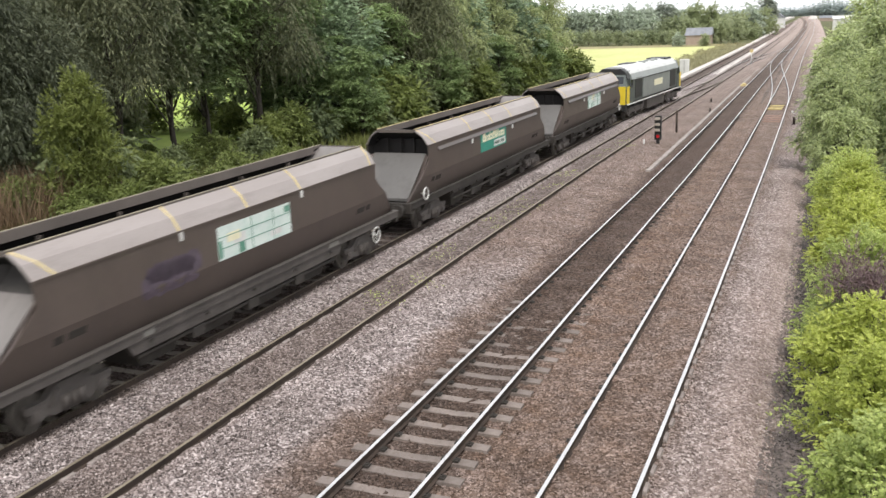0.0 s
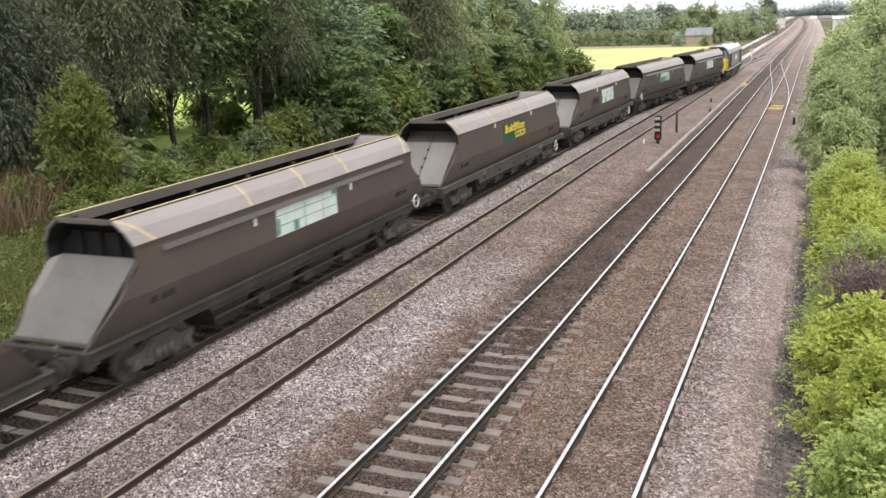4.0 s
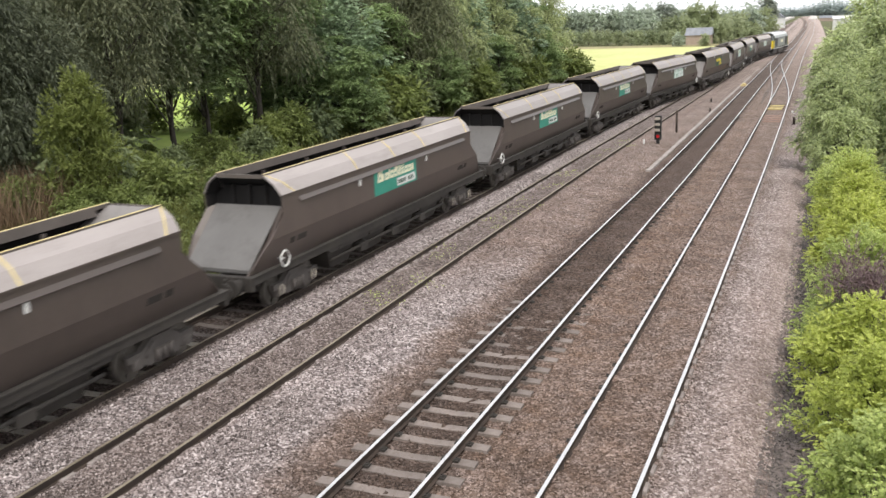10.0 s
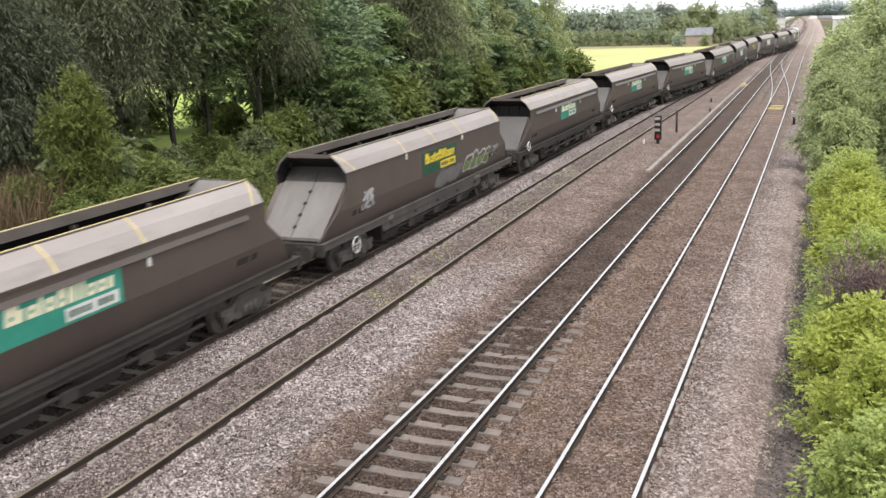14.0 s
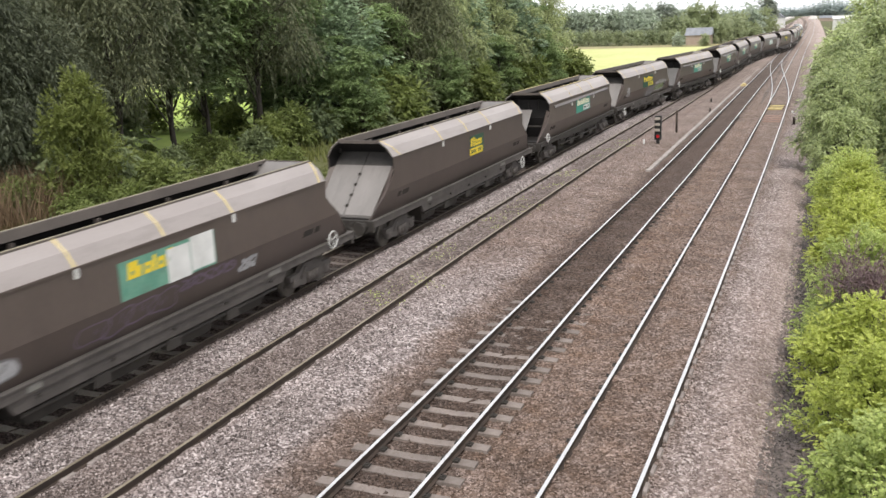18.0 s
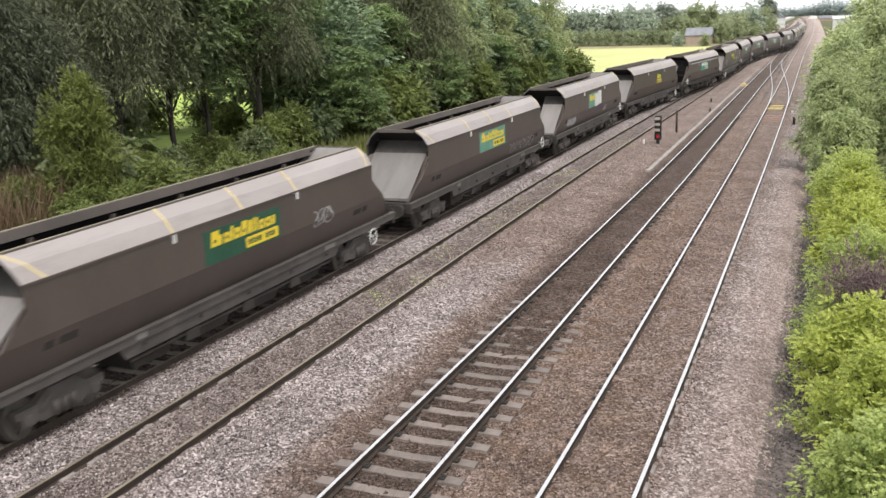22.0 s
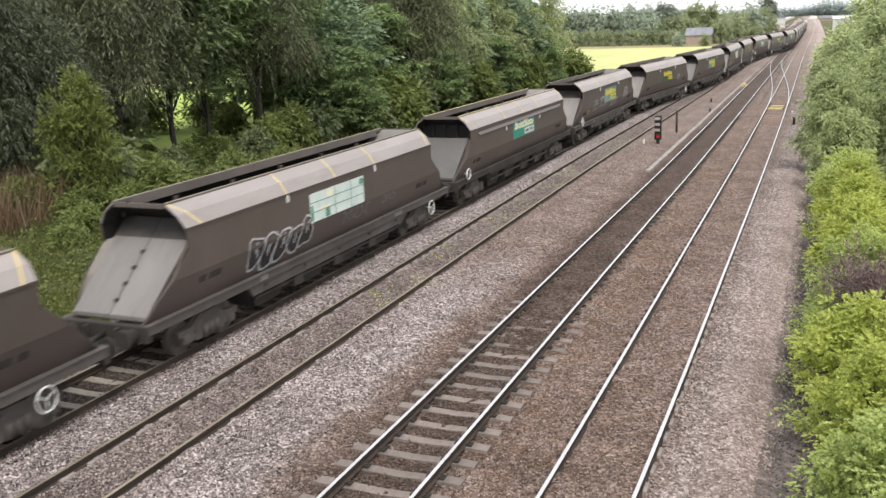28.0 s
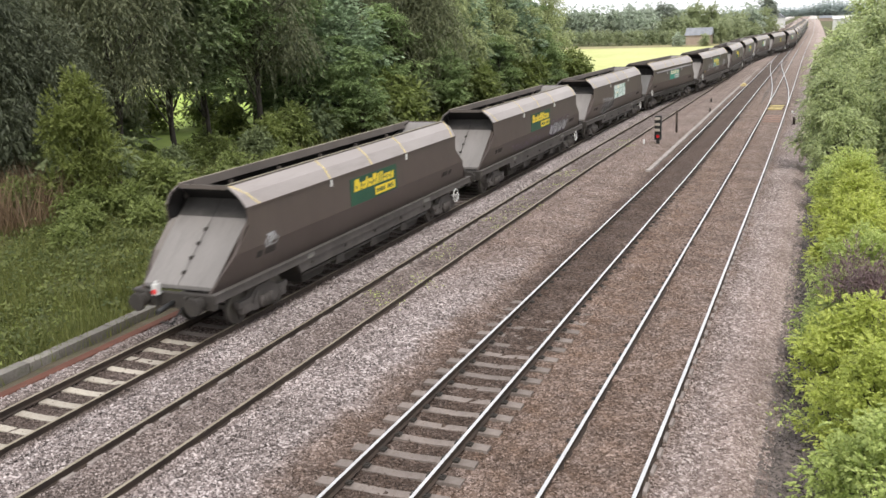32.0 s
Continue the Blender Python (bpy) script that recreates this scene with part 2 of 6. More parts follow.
M["plate_old"] = surface("dull data plate", (0.120, 0.115, 0.105), (0.220, 0.210, 0.190), 0.7, 0, 25, 3, 0.1, 0.003)
M["yellow"] = surface("yellow paint", (0.68, 0.50, 0.02), (0.80, 0.62, 0.05), 0.5, 0, 25, 3, 0.1, 0.002)
M["cream"] = surface("faded cream letters", (0.72, 0.68, 0.46), (0.84, 0.81, 0.62), 0.6, 0, 25, 3, 0.1, 0.002)
M["green"] = surface("dark green panel", (0.010, 0.06, 0.035), (0.022, 0.095, 0.055), 0.45, 0, 20, 2, 0.08, 0.002)
M["teal"] = surface("teal green panel", (0.015, 0.21, 0.15), (0.05, 0.31, 0.23), 0.45, 0, 20, 1.5, 0.08, 0.002)
M["pale"] = surface("bleached panel", (0.52, 0.62, 0.58), (0.74, 0.80, 0.76), 0.55, 0, 20, 1.2, 0.08, 0.002, stain=(0.35, 0.55, 0.47), stain_amount=0.6)
M["spray"] = surface("grey spray paint", (0.36, 0.36, 0.37), (0.58, 0.58, 0.59), 0.6, 0, 20, 3, 0.05, 0.002)
M["spray_green"] = surface("green spray paint", (0.10, 0.16, 0.06), (0.24, 0.33, 0.07), 0.6, 0, 20, 3, 0.05, 0.002)
M["spray_dull"] = surface("thin silver spray", (0.17, 0.165, 0.165), (0.30, 0.29, 0.29), 0.6, 0, 14, 1.5, 0.05, 0.002)
M["spray_violet"] = surface("violet spray paint", (0.14, 0.105, 0.14), (0.22, 0.17, 0.23), 0.6, 0, 20, 3, 0.05, 0.002)
M["spray_blue"] = surface("dull blue spray paint", (0.065, 0.05, 0.065), (0.13, 0.1, 0.13), 0.6, 0, 20, 3, 0.05, 0.002)
M["spray_orange"] = surface("orange spray paint", (0.35, 0.18, 0.06), (0.45, 0.25, 0.09), 0.6, 0, 20, 3, 0.05, 0.002)
M["black"] = surface("black painted steel", (0.012, 0.012, 0.013), (0.03, 0.03, 0.03), 0.5, 0, 20, 2, 0.1, 0.003)
M["rubber"] = surface("black hose", (0.01, 0.01, 0.01), (0.02, 0.02, 0.02), 0.6)
M["bark"] = surface("grey bark", (0.035, 0.03, 0.024), (0.09, 0.075, 0.062), 0.95, 0, 14, 3, 0.8, 0.03, stretch=(1, 1, 0.3))
M["wood"] = surface("old timber", (0.06, 0.045, 0.035), (0.15, 0.115, 0.09), 0.9, 0, 20, 2, 0.4, 0.008, stretch=(1, 0.2, 1))
M["leaf_oak"] = leaf_material("dark broad leaves", (0.077, 0.108, 0.055), (0.281, 0.329, 0.165))
M["leaf_willow"] = leaf_material("grey-green willow leaves", (0.055, 0.068, 0.037), (0.222, 0.236, 0.129))
M["leaf_fresh"] = leaf_material("fresh green leaves", (0.088, 0.135, 0.054), (0.335, 0.435, 0.185))
M["leaf_shrub"] = leaf_material("bramble leaves", (0.065, 0.092, 0.028), (0.27, 0.32, 0.10))
M["leaf_yellow"] = leaf_material("yellow-green leaves", (0.07, 0.096, 0.024), (0.255, 0.292, 0.085))
M["leaf_bright"] = leaf_material("bright shrub leaves", (0.196, 0.253, 0.040), (0.595, 0.648, 0.172))
M["leaf_mid"] = leaf_material("mid-green shrub leaves", (0.206, 0.278, 0.072), (0.617, 0.692, 0.246))
# the haze of distance is put into the next four leaf colours
M["leaf_pale"] = leaf_material("far leaves paled for haze", (0.27, 0.31, 0.17), (0.5, 0.55, 0.32), 0.45)
M["leaf_blue"] = leaf_material("far leaves greyed for haze", (0.216, 0.246, 0.210), (0.396, 0.432, 0.360))
M["leaf_far"] = leaf_material("far tree leaves lightened for haze", (0.34, 0.39, 0.31), (0.55, 0.61, 0.49), 0.5)
M["leaf_haze"] = leaf_material("horizon leaves with haze in their colour", (0.42, 0.48, 0.47), (0.56, 0.62, 0.60), 0.5)
M["leaf_dry"] = leaf_material("dry verge growth", (0.22, 0.21, 0.11), (0.48, 0.45, 0.27), 0.3)
# leaf_olive and leaf_cool are lightened to carry haze over the farther wood
M["leaf_olive"] = leaf_material("olive tree leaves paled for haze", (0.165, 0.205, 0.10), (0.52, 0.57, 0.29))
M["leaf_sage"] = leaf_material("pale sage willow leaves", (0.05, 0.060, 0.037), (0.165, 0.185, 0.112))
M["leaf_cool"] = leaf_material("cool blue-green leaves", (0.13, 0.18, 0.115), (0.41, 0.52, 0.33))
# hedgerow green, lifted in colour for the haze in front of it
M["leaf_hedgerow"] = leaf_material("hedgerow leaves lightened for haze", (0.21, 0.25, 0.145), (0.42, 0.465, 0.27))
M["leaf_weed"] = leaf_material("olive weed leaves", (0.05, 0.07, 0.022), (0.24, 0.27, 0.08))
M["leaf_ash"] = leaf_material("soft green ash leaves", (0.13, 0.172, 0.074), (0.61, 0.68, 0.34))
M["leaf_dead"] = leaf_material("withered brown stalks", (0.10, 0.065, 0.04), (0.30, 0.21, 0.13), 0.15)
M["leaf_purple"] = leaf_material("purple-brown seed heads", (0.09, 0.06, 0.065), (0.22, 0.15, 0.15), 0.15)
M["grass"] = leaf_material("grass blades", (0.06, 0.078, 0.02), (0.21, 0.225, 0.07), 0.3)
M["loco_green"] = surface("loco dark green", (0.06, 0.075, 0.07), (0.10, 0.12, 0.11), 0.4, 0, 10, 1, 0.05, 0.002)
M["loco_grey"] = surface("loco roof grey", (0.5, 0.51, 0.5), (0.72, 0.73, 0.72), 0.5, 0, 10, 1, 0.05, 0.002)
# side green, greyed in colour for the sky it reflects
M["loco_side"] = surface("loco side green greyed for skylight", (0.2, 0.22, 0.21), (0.29, 0.31, 0.295), 0.4, 0, 10, 1, 0.05, 0.002)
M["roof"] = surface("grey slate roof", (0.16, 0.17, 0.19), (0.28, 0.29, 0.31), 0.8, 0, 8, 1, 0.3, 0.02)
M["brick"] = surface("brown brick", (0.30, 0.235, 0.19), (0.42, 0.345, 0.285), 0.9, 0, 8, 1, 0.3, 0.02)
gm, gn, gl, gb = nodes_of("dark window glass")
gb.inputs["Base Color"].default_value = (0.02, 0.025, 0.03, 1)
gb.inputs["Roughness"].default_value = 0.08
M["glass"] = gm
lm, ln, ll, lb = nodes_of("red signal lamp")
lb.inputs["Base Color"].default_value = (0.5, 0.01, 0.01, 1)
lb.inputs["Emission Color"].default_value = (1.0, 0.04, 0.05, 1)
lb.inputs["Emission Strength"].default_value = 0.22
M["red_lamp"] = lm


# ---------------- building helpers ----------------
def mesh_object(name, bm, material, parent=None, smooth=False):
    me = bpy.data.meshes.new(name)
    bm.normal_update()
    bm.to_mesh(me)
    bm.free()
    for mt in material if isinstance(material, (list, tuple)) else [material]:
        me.materials.append(mt)
    if smooth:
        me.shade_smooth()
    ob = new(name, me)
    ob.parent = parent
    return ob


def part(name, bm, material, parent, label="", smooth=False):
    return tagged(mesh_object(name, bm, material, parent, smooth), label)


def shared(name, me, parent, m=None):
    ob = new(name, me)
    ob.parent = parent
    if m is not None:
        ob.matrix_basis = m
    return ob


def thing(name, label, category, group="", kind="", at=None):
    ob = new(name)
    if at is not None:
        ob.matrix_basis = at
    return tagged(ob, label, category, group, kind)


def hexa(bm, pts, mi=0):
    """A six-sided solid from its 8 corners: bottom ring, then top ring."""
    v = [bm.verts.new(p) for p in pts]
    for f in ((3, 2, 1, 0), (4, 5, 6, 7), (0, 1, 5, 4), (1, 2, 6, 5), (2, 3, 7, 6), (3, 0, 4, 7)):
        bm.faces.new([v[i] for i in f]).material_index = mi


def box(bm, x0, x1, y0, y1, z0, z1, mi=0):
    hexa(bm, [(x0, y0, z0), (x1, y0, z0), (x1, y1, z0), (x0, y1, z0), (x0, y0, z1), (x1, y0, z1), (x1, y1, z1), (x0, y1, z1)], mi)


def slab(bm, quad, thick, mi=0):
    """A plate: a four-cornered outer face and its thickness inwards."""
    q = [Vector(p) for p in quad]
    nrm = (q[1] - q[0]).cross(q[3] - q[0]).normalized() * thick
    hexa(bm, [p - nrm for p in q] + q, mi)


def tube(bm, a, b, r0, r1=None, seg=8, mi=0, caps=True):
    a, b = Vector(a), Vector(b)
    r1 = r0 if r1 is None else r1
    ax = (b - a).normalized()
    u = ax.orthogonal().normalized()
    w = ax.cross(u)
    rings = []
    for c, r in ((a, r0), (b, r1)):
        rings.append([bm.verts.new(c + (u * math.cos(k * 2 * math.pi / seg) + w * math.sin(k * 2 * math.pi / seg)) * r) for k in range(seg)])
    for k in range(seg):
        f = bm.faces.new((rings[0][k], rings[0][(k + 1) % seg], rings[1][(k + 1) % seg], rings[1][k]))
        f.material_index = mi
        f.smooth = True
    if caps:
        bm.faces.new(rings[0][::-1]).material_index = mi
        bm.faces.new(rings[1]).material_index = mi


def ring(bm, c, r, t, axis="x", seg=20, mi=0):
    """A torus of radius r and thickness t."""
    c = Vector(c)
    vs = []
    for i in range(seg):
        a = 2 * math.pi * i / seg
        o = Vector((0, math.cos(a), math.sin(a))) if axis == "x" else Vector((math.cos(a), math.sin(a), 0))
        n = Vector((1, 0, 0)) if axis == "x" else Vector((0, 0, 1))
        vs.append([bm.verts.new(c + o * (r + t * math.cos(b)) + n * t * math.sin(b)) for b in (0, 1.57, 3.14, 4.71)])
    for i in range(seg):
        for k in range(4):
            f = bm.faces.new((vs[i][k], vs[(i + 1) % seg][k], vs[(i + 1) % seg][(k + 1) % 4], vs[i][(k + 1) % 4]))
            f.material_index = mi
            f.smooth = True


def sweep(bm, profile, path, closed=True, mi=None):
    """Runs a profile of (x, z) along a path of (x, y, z)."""
    rows = []
    for px, py, pz in path:
        rows.append([bm.verts.new((px + x, py, pz + z)) for x, z in profile])
    k = len(profile)
    for a, b in zip(rows, rows[1:]):
        for i in range(k if closed else k - 1):
            f = bm.faces.new((a[i], b[i], b[(i + 1) % k], a[(i + 1) % k]))
            if mi:
                f.material_index = mi[i]
    if closed:
        bm.faces.new(rows[0])
        bm.faces.new(rows[-1][::-1])


def from_arrays(name, verts, faces, material):
    me = bpy.data.meshes.new(name)
    me.from_pydata(verts.tolist() if hasattr(verts, "tolist") else verts, [], faces.tolist() if hasattr(faces, "tolist") else faces)
    me.materials.append(material)
    return me


# ---------------- the four lines: plan and fall ----------------
# the lines' courses are placed and bent to fit the camera's view
KNOTS = (
    ((-60, -15.40), (10, -15.38), (40, -15.42), (70, -15.60), (110, -16.10), (200, -17.60), (330, -20.5), (700, -30.0), (1300, -44.0)),
    ((-60, -11.95), (10, -12.02), (30, -12.22), (50, -12.45), (76, -12.60), (100, -12.78), (165, -13.50), (250, -14.9), (420, -18.5), (700, -25.0), (1300, -39.5)),
    ((-60, -6.90), (12, -6.98), (30, -7.08), (51, -7.22), (106, -8.12), (166, -9.10), (250, -10.4), (420, -13.8), (700, -20.0), (1300, -34.5)),
    ((-60, -3.30), (14, -3.47), (31, -3.63), (52, -3.90), (88, -4.57), (105, -4.92), (168, -6.25), (320, -8.8), (450, -11.5), (700, -17.5), (1300, -31.5)))


def smooth_through(knots, y):
    """A smooth curve through the knots."""
    ys, xs = [k[0] for k in knots], [k[1] for k in knots]
    y = min(max(y, ys[0]), ys[-1])
    i = max(0, min(len(ys) - 2, sum(1 for v in ys if v <= y) - 1))

    def slope(j):
        a, b = max(0, j - 1), min(len(ys) - 1, j + 1)
        return (xs[b] - xs[a]) / (ys[b] - ys[a])
    h = ys[i + 1] - ys[i]
    t = (y - ys[i]) / h
    return (2 * t ** 3 - 3 * t * t + 1) * xs[i] + (t ** 3 - 2 * t * t + t) * h * slope(i) + (3 * t * t - 2 * t ** 3) * xs[i + 1] + (t ** 3 - t * t) * h * slope(i + 1)


def line_x(i, y):
    return smooth_through(KNOTS[i], y)


def ease(y, a, b):
    t = min(1.0, max(0.0, (y - a) / (b - a)))
    return t * t * (3 - 2 * t)


def route_x(y):
    """The train's way: from the west line over two crossovers to the main line."""
    f, g = ease(y, 64, 118), ease(y, 146, 216)
    x = line_x(0, y) * (1 - f) + line_x(1, y) * f
    return x * (1 - g) + line_x(2, y) * g


def fall(y):
    """How far the ground drops towards the north, sloped to fit the camera's view."""
    e = (y - 40) / 12.0
    return -0.0075 * 12.0 * (math.log1p(math.exp(e)) if e < 30 else e)


def route_pose(y, span=6.6):
    """A vehicle's pose on the train's way, its bogies following the rails."""
    a, b = route_x(y - span), route_x(y + span)
    za, zb = fall(y - span), fall(y + span)
    return (Matrix.Translation(((a + b) / 2, y, (za + zb) / 2)) @ Matrix.Rotation(math.atan2(-(b - a), 2 * span), 4, "Z")
            @ Matrix.Rotation(math.atan2(zb - za, 2 * span), 4, "X"))


# ---------------- ground ----------------
def sheet(name, xs, ys, height, material, label, category):
    X, Y = np.meshgrid(np.array(xs), np.array(ys))
    Z = height(X, Y) + fall_v(Y)
    V = np.stack([X.ravel(), Y.ravel(), Z.ravel()], 1)
    w, h = len(xs), len(ys)
    i = (np.arange(h - 1)[:, None] * w + np.arange(w - 1)[None, :]).ravel()
    F = np.stack([i, i + 1, i + w + 1, i + w], 1)
    me = from_arrays(name, V, F, material)
    me.shade_smooth()
    return tagged(new(name, me), label, category, kind="structure")


line_xv = np.vectorize(line_x)
fall_v = np.vectorize(fall)
grng = np.random.RandomState(5)


def ripple(X, Y, a):
    return a * (np.sin(X * 1.7 + Y * 0.6) * np.sin(Y * 0.9 - X * 0.3) + 0.5 * np.sin(X * 3.1 + 1.3) * np.sin(Y * 2.3))


def ground_h(X, Y):
    z = np.full(X.shape, -0.55) + ripple(X, Y, 0.05)
    return np.where((X > -17.3) & (X < 0.5), -0.62, z)


gx = [-3000, -1200, -500, -250, -150, -100] + list(np.arange(-80, -16, 1.0)) + list(np.arange(-16, 20, 2.0)) + [30, 60, 120, 300, 900, 3000]
gy = [-1500, -500, -150, -60, -20] + list(np.arange(0, 130, 1.25)) + list(np.arange(132, 420, 8)) + [500, 700, 1100, 2000, 4000]
sheet("ground", gx, gy, ground_h, M["verge"], "rough green and brown turf beside the railway", "ground")
sheet("field", list(np.linspace(-300, -25.5, 60)), list(np.linspace(119, 262, 30)),
      lambda X, Y: -0.42 + 0 * X, M["field"], "sunlit yellow-green mown field beyond the woodland", "field")
sheet("field_margin", list(np.linspace(-160, -24, 30)), list(np.linspace(246, 264, 4)), lambda X, Y: -0.39 + 0 * X, M["margin"], "brown unmown margin of the field", "field")
sheet("clearing", list(np.linspace(-140, -42, 40)), list(np.linspace(20, 117, 40)),
      lambda X, Y: -0.42 + 0 * X, M["meadow"], "bright green meadow glimpsed behind the trees", "field")


def bed_h(X, Y):
    cx = [line_xv(i, Y) for i in range(4)]
    z = np.full(X.shape, -0.20)
    for i in (1, 3):
        z = np.where(np.abs(X - cx[i]) < 1.35, -0.150, z)
    for i in (0, 2):
        deep = np.where(np.abs(X - cx[0]) < 0.78, -0.215, -0.135) if i == 0 else np.clip(-0.225 + (Y - 18) * 0.009, -0.225, -0.150)
        z = np.where(np.abs(X - cx[i]) < 1.35, deep, z)
    mid_ab = (cx[0] + cx[1]) / 2
    z = z + 0.16 * np.exp(-((X - mid_ab) / 0.42) ** 2)
    mid_bc = cx[1] + 2.45
    z = z + 0.15 * np.exp(-((X - mid_bc) / 0.85) ** 4) + 0.05 * np.exp(-((X - cx[2] + 3.0) / 0.4) ** 2)
    e = X - (cx[3] + 2.15)
    z = z - np.clip(e, 0, 0.9) * 0.42
    w = (cx[0] - 1.72) - X
    z = z - np.clip(w, 0, 0.5) * 0.75
    return z + grng.normal(0, 0.012, X.shape) + ripple(X, Y, 0.012)


bx = list(np.arange(-18.2, 0.6, 0.15))
by = list(np.arange(-30, 9, 2.0)) + list(np.arange(9, 45, 0.3)) + list(np.arange(45, 130, 1.0)) + list(np.arange(130, 690, 6.0)) + list(np.arange(690, 1290, 30.0))


def bed_sheet():
    X, Y = np.meshgrid(np.array(bx), np.array(by))
    shift = (line_xv(0, Y) + line_xv(2, Y)) / 2 + 11.2
    Z = bed_h(X + shift, Y) + fall_v(Y)
    V = np.stack([(X + shift).ravel(), Y.ravel(), Z.ravel()], 1)
    w, h = len(bx), len(by)
    i = (np.arange(h - 1)[:, None] * w + np.arange(w - 1)[None, :]).ravel()
    F = np.stack([i, i + 1, i + w + 1, i + w], 1)
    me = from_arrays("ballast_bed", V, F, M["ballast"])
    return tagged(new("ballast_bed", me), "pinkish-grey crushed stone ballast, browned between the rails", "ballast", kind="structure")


bed_sheet()
# the dark cinder path along the foot of the hedge
sheet("cess_path", list(np.linspace(-1.9, 1.2, 12)), list(np.arange(-10, 160, 2.0)), lambda X, Y: -0.47 + ripple(X, Y, 0.02), M["soil"], "dark cinder path along the hedge foot", "path")

# ---------------- rails and sleepers ----------------
RAIL = [(-0.035, 0.0), (-0.036, -0.035), (-0.010, -0.05), (-0.010, -0.135), (-0.07, -0.155), (-0.07, -0.166),
        (0.07, -0.166), (0.07, -0.155), (0.010, -0.135), (0.010, -0.05), (0.036, -0.035), (0.035, 0.0)]
RAIL_MI = [0] * 11 + [1]


def rail(name, path, head, parent, label):
    bm = bmesh.new()
    sweep(bm, RAIL, path, True, RAIL_MI)
    bmesh.ops.recalc_face_normals(bm, faces=bm.faces[:])
    ob = mesh_object(name, bm, [M["rail_side"], head], parent)
    return tagged(ob, label)


def sleeper_mesh(mat):
    bm = bmesh.new()
    prof = [(-1.26, 0.0), (-0.95, 0.005), (-0.5, -0.02), (0, -0.035), (0.5, -0.02), (0.95, 0.005), (1.26, 0.0)]
    a, b, c, d = [], [], [], []
    for x, z in prof:
        wd = 0.13 if abs(x) > 0.8 else 0.115
        a.append(bm.verts.new((x, -wd, z - 0.005)))
        b.append(bm.verts.new((x, wd, z - 0.005)))
        c.append(bm.verts.new((x, -wd - 0.02, z - 0.2)))
        d.append(bm.verts.new((x, wd + 0.02, z - 0.2)))
    for i in range(len(prof) - 1):
        bm.faces.new((a[i], a[i + 1], b[i + 1], b[i]))
        bm.faces.new((c[i], c[i + 1], a[i + 1], a[i]))
        bm.faces.new((b[i], b[i + 1], d[i + 1], d[i]))
    bm.faces.new((c[0], a[0], b[0], d[0]))
    bm.faces.new((d[-1], b[-1], a[-1], c[-1]))
    me = bpy.data.meshes.new("sleeper")
    bm.normal_update()
    bm.to_mesh(me)
    bm.free()
    me.materials.append(mat)
    return me


def clip_mesh(mat):
    bm = bmesh.new()
    box(bm, -0.06, 0.06, -0.07, 0.07, -0.16, -0.125)
    tube(bm, (-0.03, -0.06, -0.12), (0.05, 0.0, -0.10), 0.012, seg=5)
    tube(bm, (0.05, 0.0, -0.10), (-0.03, 0.06, -0.12), 0.012, seg=5)
    me = bpy.data.meshes.new("rail_clip")
    bm.normal_update()
    bm.to_mesh(me)
    bm.free()
    me.materials.append(mat)
    return me


SL_CLEAN, SL_DIRTY_SHADED, CLIP, CLIP_D = sleeper_mesh(M["concrete"]), sleeper_mesh(M["concrete_dirty"]), clip_mesh(M["concrete"]), clip_mesh(M["under"])
PITCH = 0.70
bm = bmesh.new()
hexa(bm, [(-0.05, -0.19, -0.17), (0.03, -0.19, -0.17), (0.03, 0.19, -0.17), (-0.05, 0.19, -0.17), (-0.05, -0.17, -0.085), (0.01, -0.17, -0.1), (0.01, 0.17, -0.1), (-0.05, 0.17, -0.085)])
bm.normal_update()
PAD = bpy.data.meshes.new("rail_clip")
bm.to_mesh(PAD)
bm.free()
PAD.materials.append(M["walk_old"])
ys_near = list(np.arange(-20, 130, 4.0)) + list(np.arange(130, 690, 12.0)) + list(np.arange(690, 1290, 40.0))
LINES = []
for i, (nm, head, lab) in enumerate((("west", "rail_dull", "railway line with dull rails on pale concrete sleepers"),
                                     ("goods", "rail_dull", "rusty little-used railway line sunk in ballast"),
                                     ("main_down", "rail_bright", "railway line with polished rails on soiled concrete sleepers"),
                                     ("main_up", "rail_bright", "railway line with polished rails, sleepers buried in brown ballast"))):
    t = thing("railway_line", lab, "railway track", "parallel railway lines", "structure")
    LINES.append(t)
    for s in (-1, 1):
        rail("rail", [(line_x(i, y) + s * 0.752, y, fall(y)) for y in ys_near], M[head], t, "polished steel rail" if i > 1 else "brown rusty rail")
for i, me, y0, y1, dz in ((0, SL_CLEAN, 9, 105, -0.166), (2, SL_DIRTY_SHADED, 11.2, 105, -0.166), (1, SL_DIRTY_SHADED, 14.3, 90, -0.168)):
    for k in range(int((y1 - y0) / PITCH)):
        y = y0 + k * PITCH
        sl = (line_x(i, y + 1) - line_x(i, y - 1)) / 2
        # west line beyond 19.3 m: darker sleepers stand in for the wagons' shade
        shared("sleeper", SL_DIRTY_SHADED if i == 0 and y > 19.3 else me, LINES[i], pose(line_x(i, y), y, dz + fall(y), 0, 0, -math.degrees(math.atan(sl))))
for i in (2, 3):
    for s in (-1, 1):
        for k in range(90):
            y = 11.2 + k * PITCH
            for o in ((1,) if i == 3 else (-1, 1)):
                shared("rail_clip", PAD if i == 3 and s > 0 else CLIP_D, LINES[i], pose(line_x(i, y) + s * 0.752 + s * o * 0.115, y, fall(y), 0, 0, 0 if s * o > 0 else 180))

PAD_G = PAD.copy()
PAD_G.materials.clear()
PAD_G.materials.append(M["walk_old"])
prand = random.Random(17)
